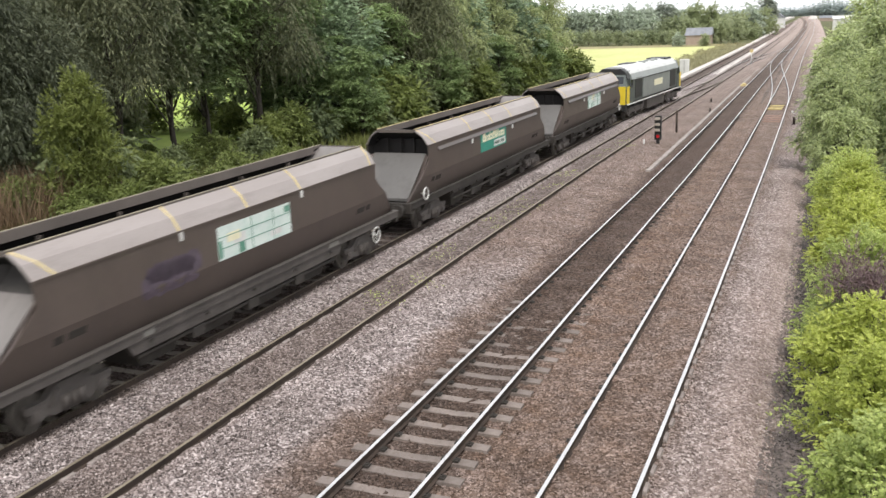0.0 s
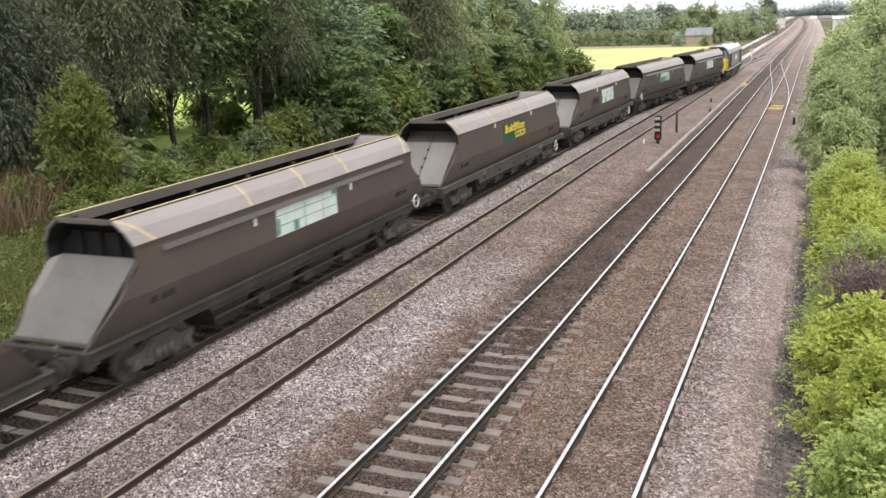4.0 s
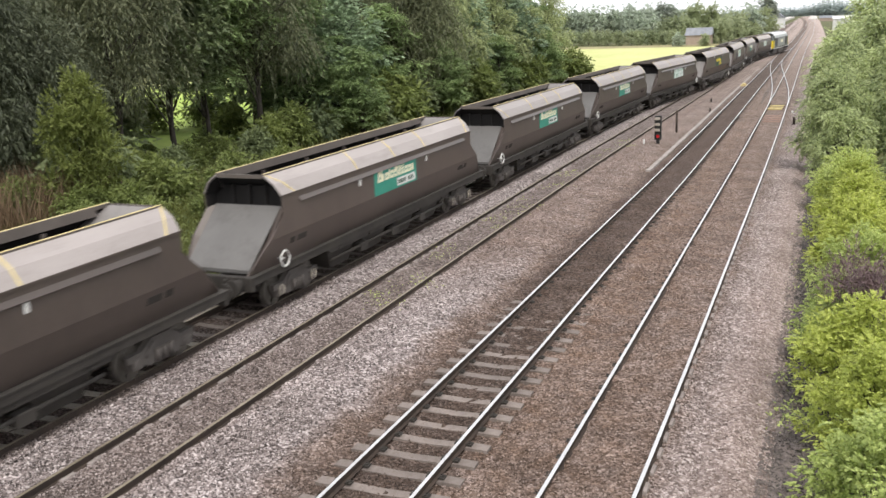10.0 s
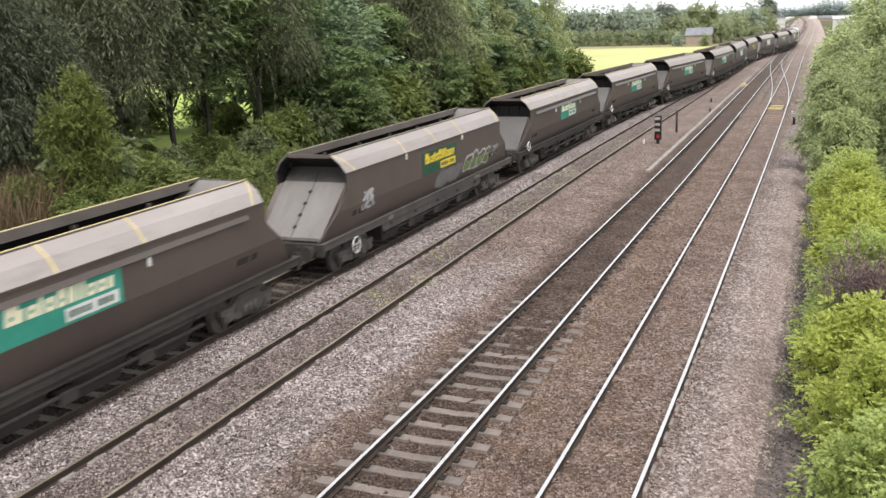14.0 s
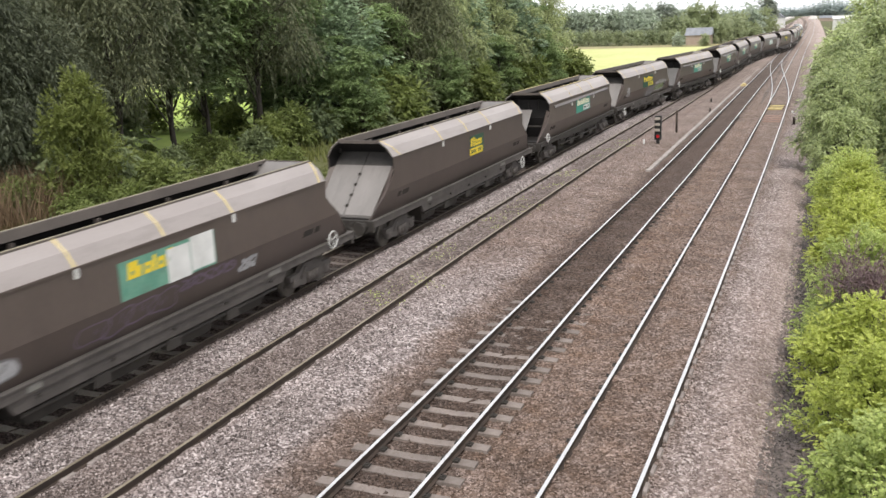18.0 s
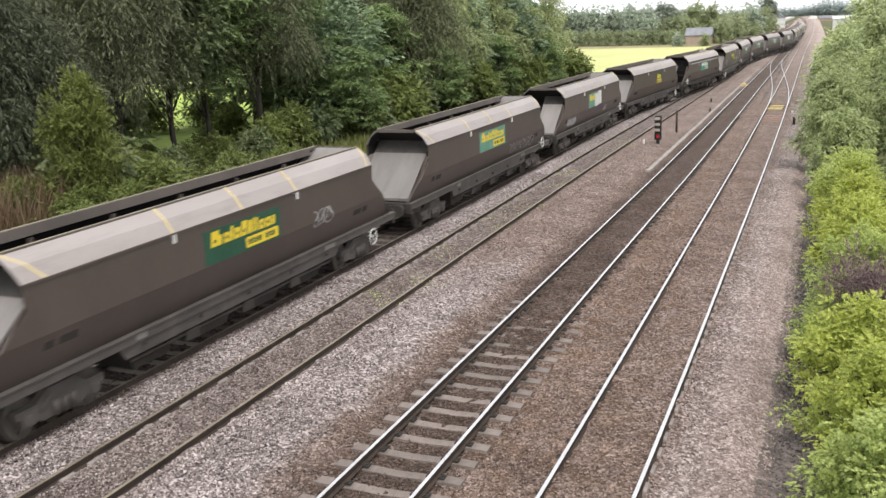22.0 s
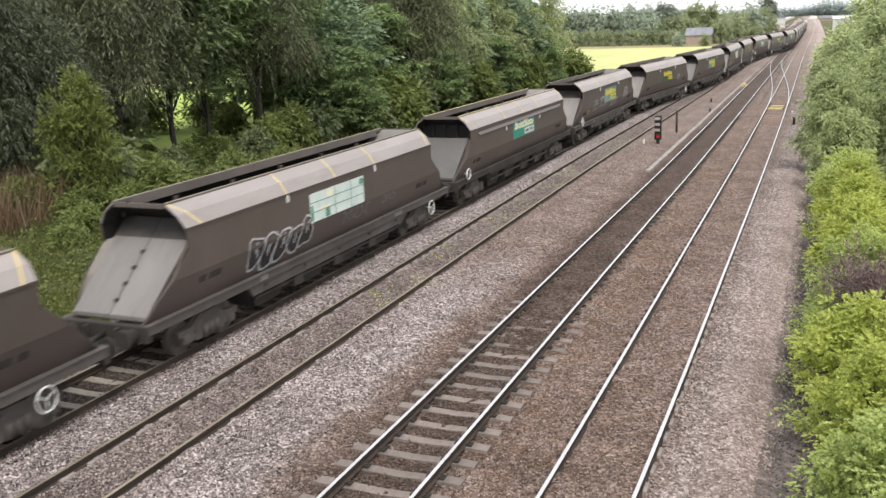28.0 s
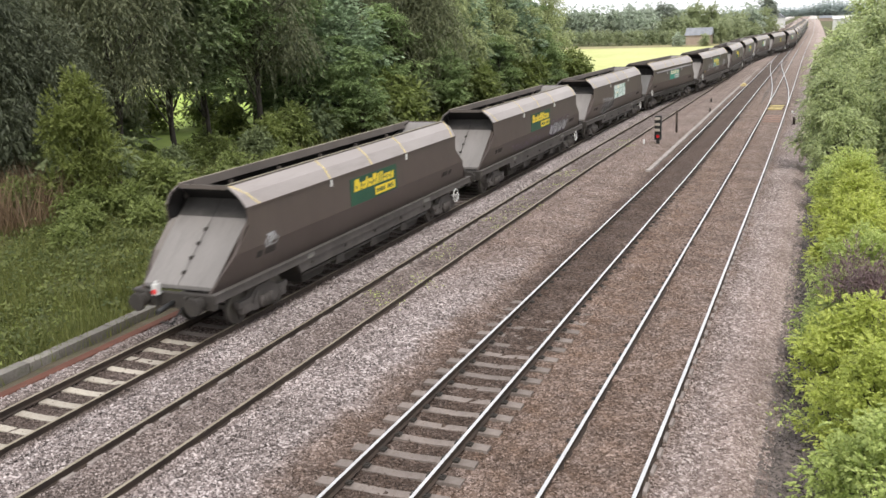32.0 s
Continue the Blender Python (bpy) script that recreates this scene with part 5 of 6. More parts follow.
def handwheel(parent, y, z, mat, spokes):
    bm = bmesh.new()
    ring(bm, (1.33, y, z), 0.22 if not spokes else 0.26, 0.034 if not spokes else 0.024)
    for k in range(3 if spokes else 0):
        a = k * 2.094 + 0.5
        tube(bm, (1.33, y, z), (1.33, y + 0.26 * math.cos(a), z + 0.26 * math.sin(a)), 0.014, seg=5)
    tube(bm, (1.1, y, z), (1.33, y, z), 0.022, seg=8)
    part("brake_wheel", bm, mat, parent, "round brake handwheel")


def plaque(parent, ground, ink, sub, kind, rng, along=0.0):
    """The operator's panel: field, bold word drawn as bars, small lower plate."""
    x = XS + 0.008
    y0, y1, z0, z1 = -1.70, 1.74, 2.08, 2.94
    if kind != "part":
        bm = bmesh.new()
        box(bm, x - 0.012, x, y0, y1, z0, z1)
        p = part("operator_panel", bm, ground, parent)
        p.matrix_basis = pose(0, along, 0)
    else:
        bm = bmesh.new()
        box(bm, x - 0.012, x, 0.1, y1, z0 + 0.1, z1)
        p = part("operator_panel", bm, ground, parent)
        p.matrix_basis = pose(0, along, 0)
    # tall and short strokes in the rhythm of a bold slanted word
    marks = [(0.0, 0.24, 1.0), (0.24, 0.10, 0.66), (0.40, 0.2, 0.66), (0.62, 0.08, 0.95), (0.74, 0.2, 0.72), (0.98, 0.18, 1.0), (1.2, 0.13, 0.9), (1.37, 0.07, 1.0), (1.48, 0.07, 0.92), (1.6, 0.18, 0.66), (1.82, 0.2, 0.66), (2.06, 0.12, 0.66)]
    if kind in ("full", "faded", "part", "covered"):
        w = 2.95 / 2.2
        for a, wd, hh in marks:
            if (kind == "part" and a < 1.2) or (kind == "covered" and a > 1.1):
                continue
            ya, yb = y0 + 0.25 + a * w, y0 + 0.25 + (a + wd) * w
            zb, zt = z0 + 0.42, z0 + 0.42 + 0.38 * hh
            bm = bmesh.new()
            q = [(x + 0.003, ya, zb), (x + 0.003, yb, zb), (x + 0.003, yb + 0.06 * hh, zt), (x + 0.003, ya + 0.06 * hh, zt)]
            slab(bm, q, 0.004)
            part("wordmark_stroke", bm, ink, p)
            if wd > 0.15:
                bm = bmesh.new()
                box(bm, x, x + 0.006, (ya + yb) / 2 - 0.03, (ya + yb) / 2 + 0.06, zb + 0.09, zb + 0.17)
                part("wordmark_counter", bm, ground, p)
    if sub is not None:
        bm = bmesh.new()
        box(bm, x, x + 0.004, 0.05, y1 - 0.14, z0 + 0.06, z0 + 0.34)
        s = part("lower_plate", bm, sub, p)
        for k in (0, 1, 2, 3, 5, 6, 7):
            ya = 0.16 + k * 0.165
            bm = bmesh.new()
            box(bm, x + 0.004, x + 0.007, ya, ya + 0.11, z0 + 0.13, z0 + 0.27)
            part("lettering_bar", bm, M["green"], s)
    if kind == "covered":
        for ya, yb, za, zb in ((-0.1, 0.75, -0.02, 0.78), (0.78, 1.7, 0.05, 0.88)):
            bm = bmesh.new()
            box(bm, x, x + 0.006, ya, yb, z0 + za, z0 + zb)
            part("white_patch", bm, M["white"], p)
    if kind == "patched":
        for k in range(rng.randint(3, 5)):
            bm = bmesh.new()
            ya = y0 + 0.2 + rng.random() * 2.3
            za = z0 + 0.1 + rng.random() * 0.5
            box(bm, x, x + 0.003 + k * 0.001, ya, ya + rng.uniform(0.3, 0.7), za, za + rng.uniform(0.12, 0.35))
            part("torn_patch", bm, rng.choice([M["cream"], M["white"], M["pale"]]), p)
        for ya, yb, za, zb in ((y0 + 0.02, y0 + 0.16, z0 + 0.05, z0 + 0.5), (y0 + 0.9, y0 + 1.15, z0 + 0.02, z0 + 0.3), (y1 - 0.3, y1 - 0.03, z0 + 0.62, z0 + 0.8)):
            bm = bmesh.new()
            box(bm, x, x + 0.007, ya, yb, za, zb)
            part("old_paint", bm, M["teal_old"], p, "remnant of teal paint")
        for ya, yb, za, zb in ((y0, y1, z0 + 0.28, z0 + 0.30), (y0, y1, z0 + 0.57, z0 + 0.59), (-0.2, -0.17, z0, z1), (0.85, 0.87, z0, z1)):
            bm = bmesh.new()
            box(bm, x, x + 0.008, ya, yb, za, zb)
            part("torn_seam", bm, M["teal_old"], p)


def scribble(parent, y0, y1, z0, z1, mat, seed, turns=7, wd=0.035, label="spray-painted scrawl"):
    """Sprayed loops: a flat ribbon that wanders over the steel."""
    r = random.Random(seed)
    bm = bmesh.new()
    n = turns * 8
    pts = []
    for k in range(n + 1):
        f = k / n
        pts.append((y0 + (y1 - y0) * f + 0.22 * math.sin(f * turns * 6.283) * r.uniform(0.7, 1.2), (z0 + z1) / 2 + (z1 - z0) / 2 * math.cos(f * turns * 5.1 + 0.4 * r.random())))
    def onto(y, z):
        x = XS if z > ZK else XS - (XS - XB) * (ZK - z) / (ZK - ZB)
        return (x + 0.012, y, z)
    left, right = [], []
    for k, p in enumerate(pts):
        a, b = pts[max(0, k - 1)], pts[min(n, k + 1)]
        d = Vector((b[0] - a[0], b[1] - a[1]))
        nn = (Vector((-d.y, d.x)).normalized() if d.length > 1e-4 else Vector((0, 1))) * wd * r.uniform(0.65, 1.25)
        left.append(bm.verts.new(onto(p[0] + nn.x, p[1] + nn.y)))
        right.append(bm.verts.new(onto(p[0] - nn.x, p[1] - nn.y)))
    for k in range(n):
        bm.faces.new((right[k], right[k + 1], left[k + 1], left[k]))
    for f in bm.faces:
        f.normal_update()
        if f.normal.x < 0:
            f.normal_flip()
    part("graffiti", bm, mat, parent, label)


def lettering(parent, y0, y1, z0, z1, fill, edge, n, seed, wd=0.03, lean=0.15):
    """A row of sprayed bubble shapes, each a filled lump with a ribbon round it and a stroke or two inside."""
    r = random.Random(seed)

    def onto(y, z, d):
        x = XS if z > ZK else XS - (XS - XB) * (ZK - z) / (ZK - ZB)
        return (x + d, y, z)

    def east(bm):
        for f in bm.faces:
            f.normal_update()
            if f.normal.x < 0:
                f.normal_flip()
        return bm

    step = (y1 - y0) / n
    for k in range(n):
        cy, cz = y0 + (k + 0.5) * step, (z0 + z1) / 2 + r.uniform(-0.06, 0.06) * (z1 - z0)
        a, b = step * r.uniform(0.56, 0.68), (z1 - z0) / 2 * r.uniform(0.85, 1.05)
        m = 18
        p, q = r.choice((2, 3)), r.uniform(0, 6.28)
        pts = []
        for i in range(m):
            th = 2 * math.pi * i / m
            w = 1 + 0.16 * math.sin(p * th + q) + r.uniform(-0.05, 0.05)
            c, d = math.cos(th), math.sin(th)
            sq = 1 / max(abs(c), abs(d)) ** 0.6
            pts.append((cy + a * w * c * sq * 0.9 + lean * b * d, cz + b * w * d * sq * 0.9))
        if fill is not None:
            bm = bmesh.new()
            ctr = bm.verts.new(onto(cy, cz, 0.010))
            vs = [bm.verts.new(onto(y, z, 0.010)) for y, z in pts]
            for i in range(m):
                bm.faces.new((ctr, vs[i], vs[(i + 1) % m]))
            blob = part("graffiti", east(bm), fill, parent, "sprayed bubble shape")
        else:
            blob = parent
        bm = bmesh.new()
        ring_o = [bm.verts.new(onto(cy + (y - cy) * (1 + wd / a), cz + (z - cz) * (1 + wd / b), 0.014)) for y, z in pts]
        ring_i = [bm.verts.new(onto(cy + (y - cy) * (1 - wd / a), cz + (z - cz) * (1 - wd / b), 0.014)) for y, z in pts]
        for i in range(m):
            bm.faces.new((ring_o[i], ring_o[(i + 1) % m], ring_i[(i + 1) % m], ring_i[i]))
        for j in range(r.randint(2, 3)):
            yy, zz = cy + r.uniform(-0.3, 0.3) * a, cz + r.uniform(-0.35, 0.2) * b
            L = b * r.uniform(0.35, 0.75)
            bm.faces.new([bm.verts.new(onto(u, v, 0.014)) for u, v in ((yy - wd * 0.7, zz), (yy + wd * 0.7, zz), (yy + wd * 0.7 + lean * L, zz + L), (yy - wd * 0.7 + lean * L, zz + L))])
        part("graffiti_outline", east(bm), edge, blob, "sprayed outline")


plain = wagon(True, "whole", M["wagon_end_dark"])
slot = wagon(True, "slot", M["wagon_end"])
split = wagon(False, "split", M["wagon_end"])
half = wagon(False, "half", M["wagon_end"])
smooth = wagon(False, "whole", M["wagon_end"])


def src_kind(src):
    return src not in (plain, slot)


used = set()
# rear end of each wagon along the train, its sheets, its panel
PITCH_W = 19.45
TRAIN = [  # source, panel field, ink, lower plate, panel kind, brake wheel end
    (plain, "pale", "cream", None, "patched", 1), (plain, "teal", "cream", "white", "full", -1), (split, "pale", "cream", None, "patched", 1), (split, "green", "yellow", "yellow", "full", 1),
    (plain, "pale", "cream", None, "patched", 1), (plain, "teal", "cream", "white", "full", -1), (plain, "teal", "cream", "white", "full", -1), (plain, "teal", "cream", "white", "full", -1),
    (plain, "teal", "cream", "white", "full", -1), (split, "green", "yellow", "yellow", "full", -1), (slot, "teal", "cream", "white", "full", -1), (split, "green", "yellow", "yellow", "part", 1),
    (half, "teal_old", "yellow", None, "covered", 1), (smooth, "teal_old", "yellow", "yellow", "faded", 1), (split, "green", "yellow", "yellow", "full", 1), (smooth, "teal_old", "yellow", "yellow", "faded", -1),
    (plain, "teal", "cream", "white", "full", -1), (split, "pale", "cream", None, "patched", 1), (split, "green", "yellow", "yellow", "full", 1), (split, "green", "yellow", "yellow", "full", 1)]
S_REAR = 221.6
# how far each wagon is shifted from an even spacing to fit the camera's view
WAGON_SHIFT = (0.0, 0.0, 0.15, -0.35, -0.35, 0.0, 0.0, 0.2, 0.4, 0.27, 0.2, 0.05, -0.1, -0.35, -0.45, -0.55, -0.42, -0.05, 0.0, 0.0)
PANEL_AT = {2: 0.2, 9: 0.2, 14: -0.1, 13: -0.12, 15: 0.15}
WAGONS = []
for k, row in enumerate(TRAIN):
    src = row[0]
    w = src if src.name not in used else copy_thing(src, Matrix.Identity(4))
    used.add(src.name)
    WAGONS.append((w, S_REAR - k * PITCH_W + 7.6 + WAGON_SHIFT[k]))
prng = random.Random(4)
PANEL_WORDS = {"teal_old": "faded teal panel", "pale": "bleached white panel", "teal": "teal green panel", "green": "dark green and yellow panel"}
for k, ((w, s0), row) in enumerate(zip(WAGONS, TRAIN)):
    plaque(w, M[row[1]], M[row[2]], M[row[3]] if row[3] else None, row[4], prng, PANEL_AT.get(k, 0.0))
    high = row[0] is not split
    handwheel(w, row[5] * (7.5 if k in (7, 15) else 7.85 if high and row[5] < 0 else 7.05 if row[5] < 0 else 7.6 if high else 7.18), 1.42 if high and row[5] < 0 else 1.32 if high else 0.80, M["white"], src_kind(row[0]))
    tagged(w, "brown-grey steel coal hopper wagon, empty, with " + PANEL_WORDS[row[1]])
G = {2: [(-4.2, -2.4, 2.0, 2.5, "spray_blue", 12, 0.16)], 3: [(1.0, 6.0, 1.5, 1.9, "spray_orange", 5, 0.02)],
     9: [(-6.3, -5.6, 1.8, 2.4, "spray", 5, 0.05), (6.3, 7.0, 1.75, 2.2, "spray", 3, 0.02)],
     12: [(0.4, 2.6, 1.72, 1.98, "spray_violet", 9, 0.025), (2.9, 3.6, 1.55, 1.85, "spray", 3, 0.05)],
     13: [(2.5, 6.5, 1.4, 1.9, "spray", 9, 0.018)], 14: [(3.5, 4.6, 1.9, 2.4, "spray", 4, 0.018)],
     15: [(-4.5, -3.3, 1.8, 2.45, "spray", 5, 0.022), (-2.9, -0.6, 1.85, 2.5, "spray", 7, 0.022), (-0.9, 0.3, 2.0, 2.2, "spray", 2, 0.02), (4.4, 5.7, 1.9, 2.6, "spray", 6, 0.028), (0.5, 2.2, 1.65, 2.1, "spray", 7, 0.03), (-6.2, -5.5, 1.75, 1.95, "yellow_old", 4, 0.014)],
     17: [(0.3, 2.2, 1.6, 2.0, "spray_dull", 5, 0.02), (3.2, 4.2, 1.75, 2.0, "spray_dull", 4, 0.016)], 18: [(-4.5, 1.2, 1.4, 1.75, "spray_violet", 9, 0.03)], 19: [(-6.6, -6.2, 1.95, 2.3, "spray", 4, 0.02)]}
LETTERS = {9: [(0.1, 2.6, 1.28, 2.12, "spray_dull", "spray_dull", 4, 0.02), (3.0, 6.0, 1.45, 2.3, "spray_green", "spray", 4, 0.04)],
           12: [(-6.5, -4.6, 1.4, 1.95, "spray", "spray_dull", 3, 0.03), (-2.9, 0.2, 1.35, 1.95, None, "spray_violet", 4, 0.022)],
           17: [(-4.9, -1.6, 1.38, 2.3, "black", "spray", 5, 0.03)],
           18: [(2.1, 5.5, 1.32, 2.3, "spray", "spray_blue", 4, 0.045)]}
for k, rows in LETTERS.items():
    for j, (a, b, c, d, fl, ed, n, wd) in enumerate(rows):
        lettering(WAGONS[k][0], a, b, c, d, M[fl] if fl else None, M[ed], n, k * 7 + j, wd)
for k, rows in G.items():
    for j, (a, b, c, d, mt, tn, wd) in enumerate(rows):
        scribble(WAGONS[k][0], a, b, c, d, M[mt], k * 10 + j, tn, wd)
# pale axle covers on one wagon's bogies
for s in (-1, 1):
    for dy in (-0.9, 0.9):
        for o in (-0.09, 0.09):
            bm = bmesh.new()
            tube(bm, (1.13, s * 6.6 + dy + o, 0.34), (1.15, s * 6.6 + dy + o * 1.3, 0.52), 0.022, seg=6)
            tube(bm, (1.15, s * 6.6 + dy + o * 1.3, 0.52), (1.12, s * 6.6 + dy + o * 0.6, 0.62), 0.022, seg=6)
            part("axle_cover", bm, M["concrete"], WAGONS[7][0], "pale axle cover strap")
# tail lamp on the last wagon's buffer beam
bm = bmesh.new()
box(bm, -0.47, -0.31, -YE - 0.26, -YE - 0.10, 1.22, 1.50)
box(bm, -0.42, -0.36, -YE - 0.2, -YE - 0.16, 1.50, 1.58)
tube(bm, (-0.39, -YE - 0.28, 1.31), (-0.39, -YE - 0.255, 1.31), 0.065, seg=12, mi=1)
tl = part("tail_lamp", bm, [M["white"], M["red_lamp"]], WAGONS[-1][0], "white tail lamp with a red lens")
MOVING += WAGONS


# ---------------- diesel locomotive ----------------
def locomotive():
    t = thing("diesel_locomotive", "grey-green and yellow diesel locomotive with a white roof", "locomotive")
    L = 9.6
    bm = bmesh.new()
    prof = [(-1.30, 1.32), (1.30, 1.32), (1.32, 2.9), (1.05, 3.45), (-1.05, 3.45), (-1.32, 2.9)]
    sweep(bm, prof, [(0, -L + 2.0, 0), (0, L - 2.0, 0)])
    bmesh.ops.recalc_face_normals(bm, faces=bm.faces[:])
    part("body", bm, M["loco_green"], t)
    bm = bmesh.new()
    sweep(bm, [(-1.36, 2.92), (1.36, 2.92), (1.18, 3.36), (-1.18, 3.36)], [(0, -L + 1.6, 0), (0, L - 1.6, 0)])
    bmesh.ops.recalc_face_normals(bm, faces=bm.faces[:])
    part("cantrail", bm, M["loco_side"], t, "grey-green cantrail panel")
    bm = bmesh.new()
    sweep(bm, [(-1.17, 3.364), (1.17, 3.364), (1.02, 3.6), (0.72, 3.82), (0.3, 3.9), (-0.3, 3.9), (-0.72, 3.82), (-1.02, 3.6)], [(0, -L + 1.6, 0), (0, L - 1.6, 0)])
    bmesh.ops.recalc_face_normals(bm, faces=bm.faces[:])
    part("roof", bm, M["loco_grey"], t, "pale grey roof")
    bm = bmesh.new()
    sweep(bm, [(-1.22, 3.0), (1.22, 3.0), (1.06, 3.5), (0.7, 3.78), (-0.7, 3.78), (-1.06, 3.5)], [(0, -L + 0.75, 0), (0, -L + 1.62, 0)])
    bmesh.ops.recalc_face_normals(bm, faces=bm.faces[:])
    part("cab_brow", bm, M["black"], t, "black brow over the cab")
    for sx in (-1, 1):
        bm = bmesh.new()
        box(bm, *sorted((sx * 1.33, sx * 1.37)), -L + 1.7, L - 1.7, 2.86, 2.94)
        part("gutter", bm, M["black"], t)
    for k in range(4):
        bm = bmesh.new()
        tube(bm, (0.3, -1.0 + k * 1.35, 3.82), (0.3, -1.0 + k * 1.35, 3.98), 0.32 if k != 1 else 0.2, seg=14)
        part("exhaust_stack" if k == 1 else "roof_fan", bm, M["loco_side"], t)
    for y, x0, x1, ly in ((-3.2, -0.75, 0.1, 1.3), (6.2, -0.8, 0.8, 1.2)):
        bm = bmesh.new()
        box(bm, x0, x1, y - ly, y + ly, 3.8, 3.94)
        part("roof_grille", bm, M["black"], t)
    for s in (-1, 1):
        bm = bmesh.new()
        y0, y1, y2 = s * (L - 2.0), s * (L - 0.25), s * (L - 0.9)
        hexa(bm, [(-1.3, y0, 1.15), (1.3, y0, 1.15), (1.25, y1, 1.15), (-1.25, y1, 1.15), (-1.32, y0, 2.5), (1.32, y0, 2.5), (1.25, y1, 2.5), (-1.25, y1, 2.5)])
        hexa(bm, [(-1.32, y0, 2.5), (1.32, y0, 2.5), (1.25, y1, 2.5), (-1.25, y1, 2.5), (-1.05, y0, 3.6), (1.05, y0, 3.6), (1.0, y2, 3.6), (-1.0, y2, 3.6)])
        bmesh.ops.recalc_face_normals(bm, faces=bm.faces[:])
        cab = part("cab", bm, M["loco_green"], t, "dark green cab")
        bm = bmesh.new()
        ye = y1 + s * 0.015
        slab(bm, [(-1.2, ye, 1.2), (1.2, ye, 1.2), (1.2, ye, 2.52), (-1.2, ye, 2.52)] if s < 0 else [(1.2, ye, 1.2), (-1.2, ye, 1.2), (-1.2, ye, 2.52), (1.2, ye, 2.52)], 0.03)
        part("yellow_front", bm, M["yellow"], cab, "bright yellow warning front")
        for sx in (-1, 1):
            bm = bmesh.new()
            slab(bm, mirror([(1.325, s * (L - 0.95), 1.25), (1.30, s * (L - 0.27), 1.25), (1.30, s * (L - 0.27), 2.5), (1.325, s * (L - 0.95), 2.5)], sx) if s > 0 else mirror([(1.30, s * (L - 0.27), 1.25), (1.325, s * (L - 0.95), 1.25), (1.325, s * (L - 0.95), 2.5), (1.30, s * (L - 0.27), 2.5)], sx), 0.02)
            part("yellow_corner", bm, M["yellow"], cab)
        for x in (-0.55, 0.55):
            bm = bmesh.new()
            q = [(x - 0.42, y1 - s * 0.02 - s * 0.09, 2.72), (x + 0.42, y1 - s * 0.11, 2.72), (x + 0.4, y2 + s * 0.11, 3.4), (x - 0.4, y2 + s * 0.11, 3.4)]
            slab(bm, q if s < 0 else q[::-1], 0.03)
            part("windscreen", bm, M["glass"], cab)
        for sx in (-1, 1):
            bm = bmesh.new()
            box(bm, *sorted((sx * 1.27, sx * 1.34)), *sorted((s * (L - 1.9), s * (L - 1.0))), 1.2, 3.0)
            part("cab_side", bm, M["loco_green"], t)
        for sx in (-1, 1):
            bm = bmesh.new()
            box(bm, *sorted((sx * 1.3, sx * 1.35)), *sorted((s * (L - 1.8), s * (L - 1.1))), 2.4, 2.95)
            part("side_window", bm, M["glass"], t)
        bm = bmesh.new()
        box(bm, -1.3, 1.3, *sorted((s * (L - 0.3), s * L)), 0.75, 1.2)
        for sx in (-1, 1):
            tube(bm, (sx * 0.865, s * L, 1.04), (sx * 0.865, s * (L + 0.55), 1.04), 0.18, 0.2, 12)
        part("buffer_beam", bm, M["black"], t)
        bm = bmesh.new()
        for sx in (-1, 1):
            box(bm, *sorted((sx * 0.95, sx * 1.15)), s * 6.3 - 2.4, s * 6.3 + 2.4, 0.45, 0.85)
            for k in (-1.9, 0, 1.9):
                box(bm, *sorted((sx * 1.0, sx * 1.2)), s * 6.3 + k - 0.2, s * 6.3 + k + 0.2, 0.3, 0.75)
        b = part("bogie", bm, M["frame"], t)
        for k in (-1.9, 0, 1.9):
            wheelset(b, s * 6.3 + k)
    bm = bmesh.new()
    box(bm, -1.25, 1.25, -2.9, 2.9, 0.35, 1.1)
    for yy in (-3.6, 3.4):
        tube(bm, (-1.1, yy, 0.75), (1.1, yy, 0.75), 0.28, seg=12)
    part("fuel_tank", bm, M["frame"], t)
    for sx in (-1, 1):
        bm = bmesh.new()
        box(bm, *sorted((sx * 1.3, sx * 1.345)), -4.6, 4.6, 1.4, 2.86)
        part("side_panel", bm, M["loco_side"], t)
        bm = bmesh.new()
        box(bm, *sorted((sx * 1.345, sx * 1.352)), -1.0, 1.9, 2.0, 2.5)
        part("wordmark", bm, M["cream"], t, "faded yellow lettering block")
        for y0, y1 in ((-7.0, -5.0), (4.9, 6.9)):
            bm = bmesh.new()
            box(bm, *sorted((sx * 1.3, sx * 1.34)), y0, y1, 1.5, 3.0)
            part("side_grille", bm, M["black"], t)
        bm = bmesh.new()
        box(bm, *sorted((sx * 1.26, sx * 1.36)), -9.2, 9.2, 1.14, 1.22)
        part("footplate", bm, M["white"], t, "white edge of the footplate")
    return t


LOCO = locomotive()
MOVING.append((LOCO, S_REAR + 7.45 + 9.72 + 10.3))


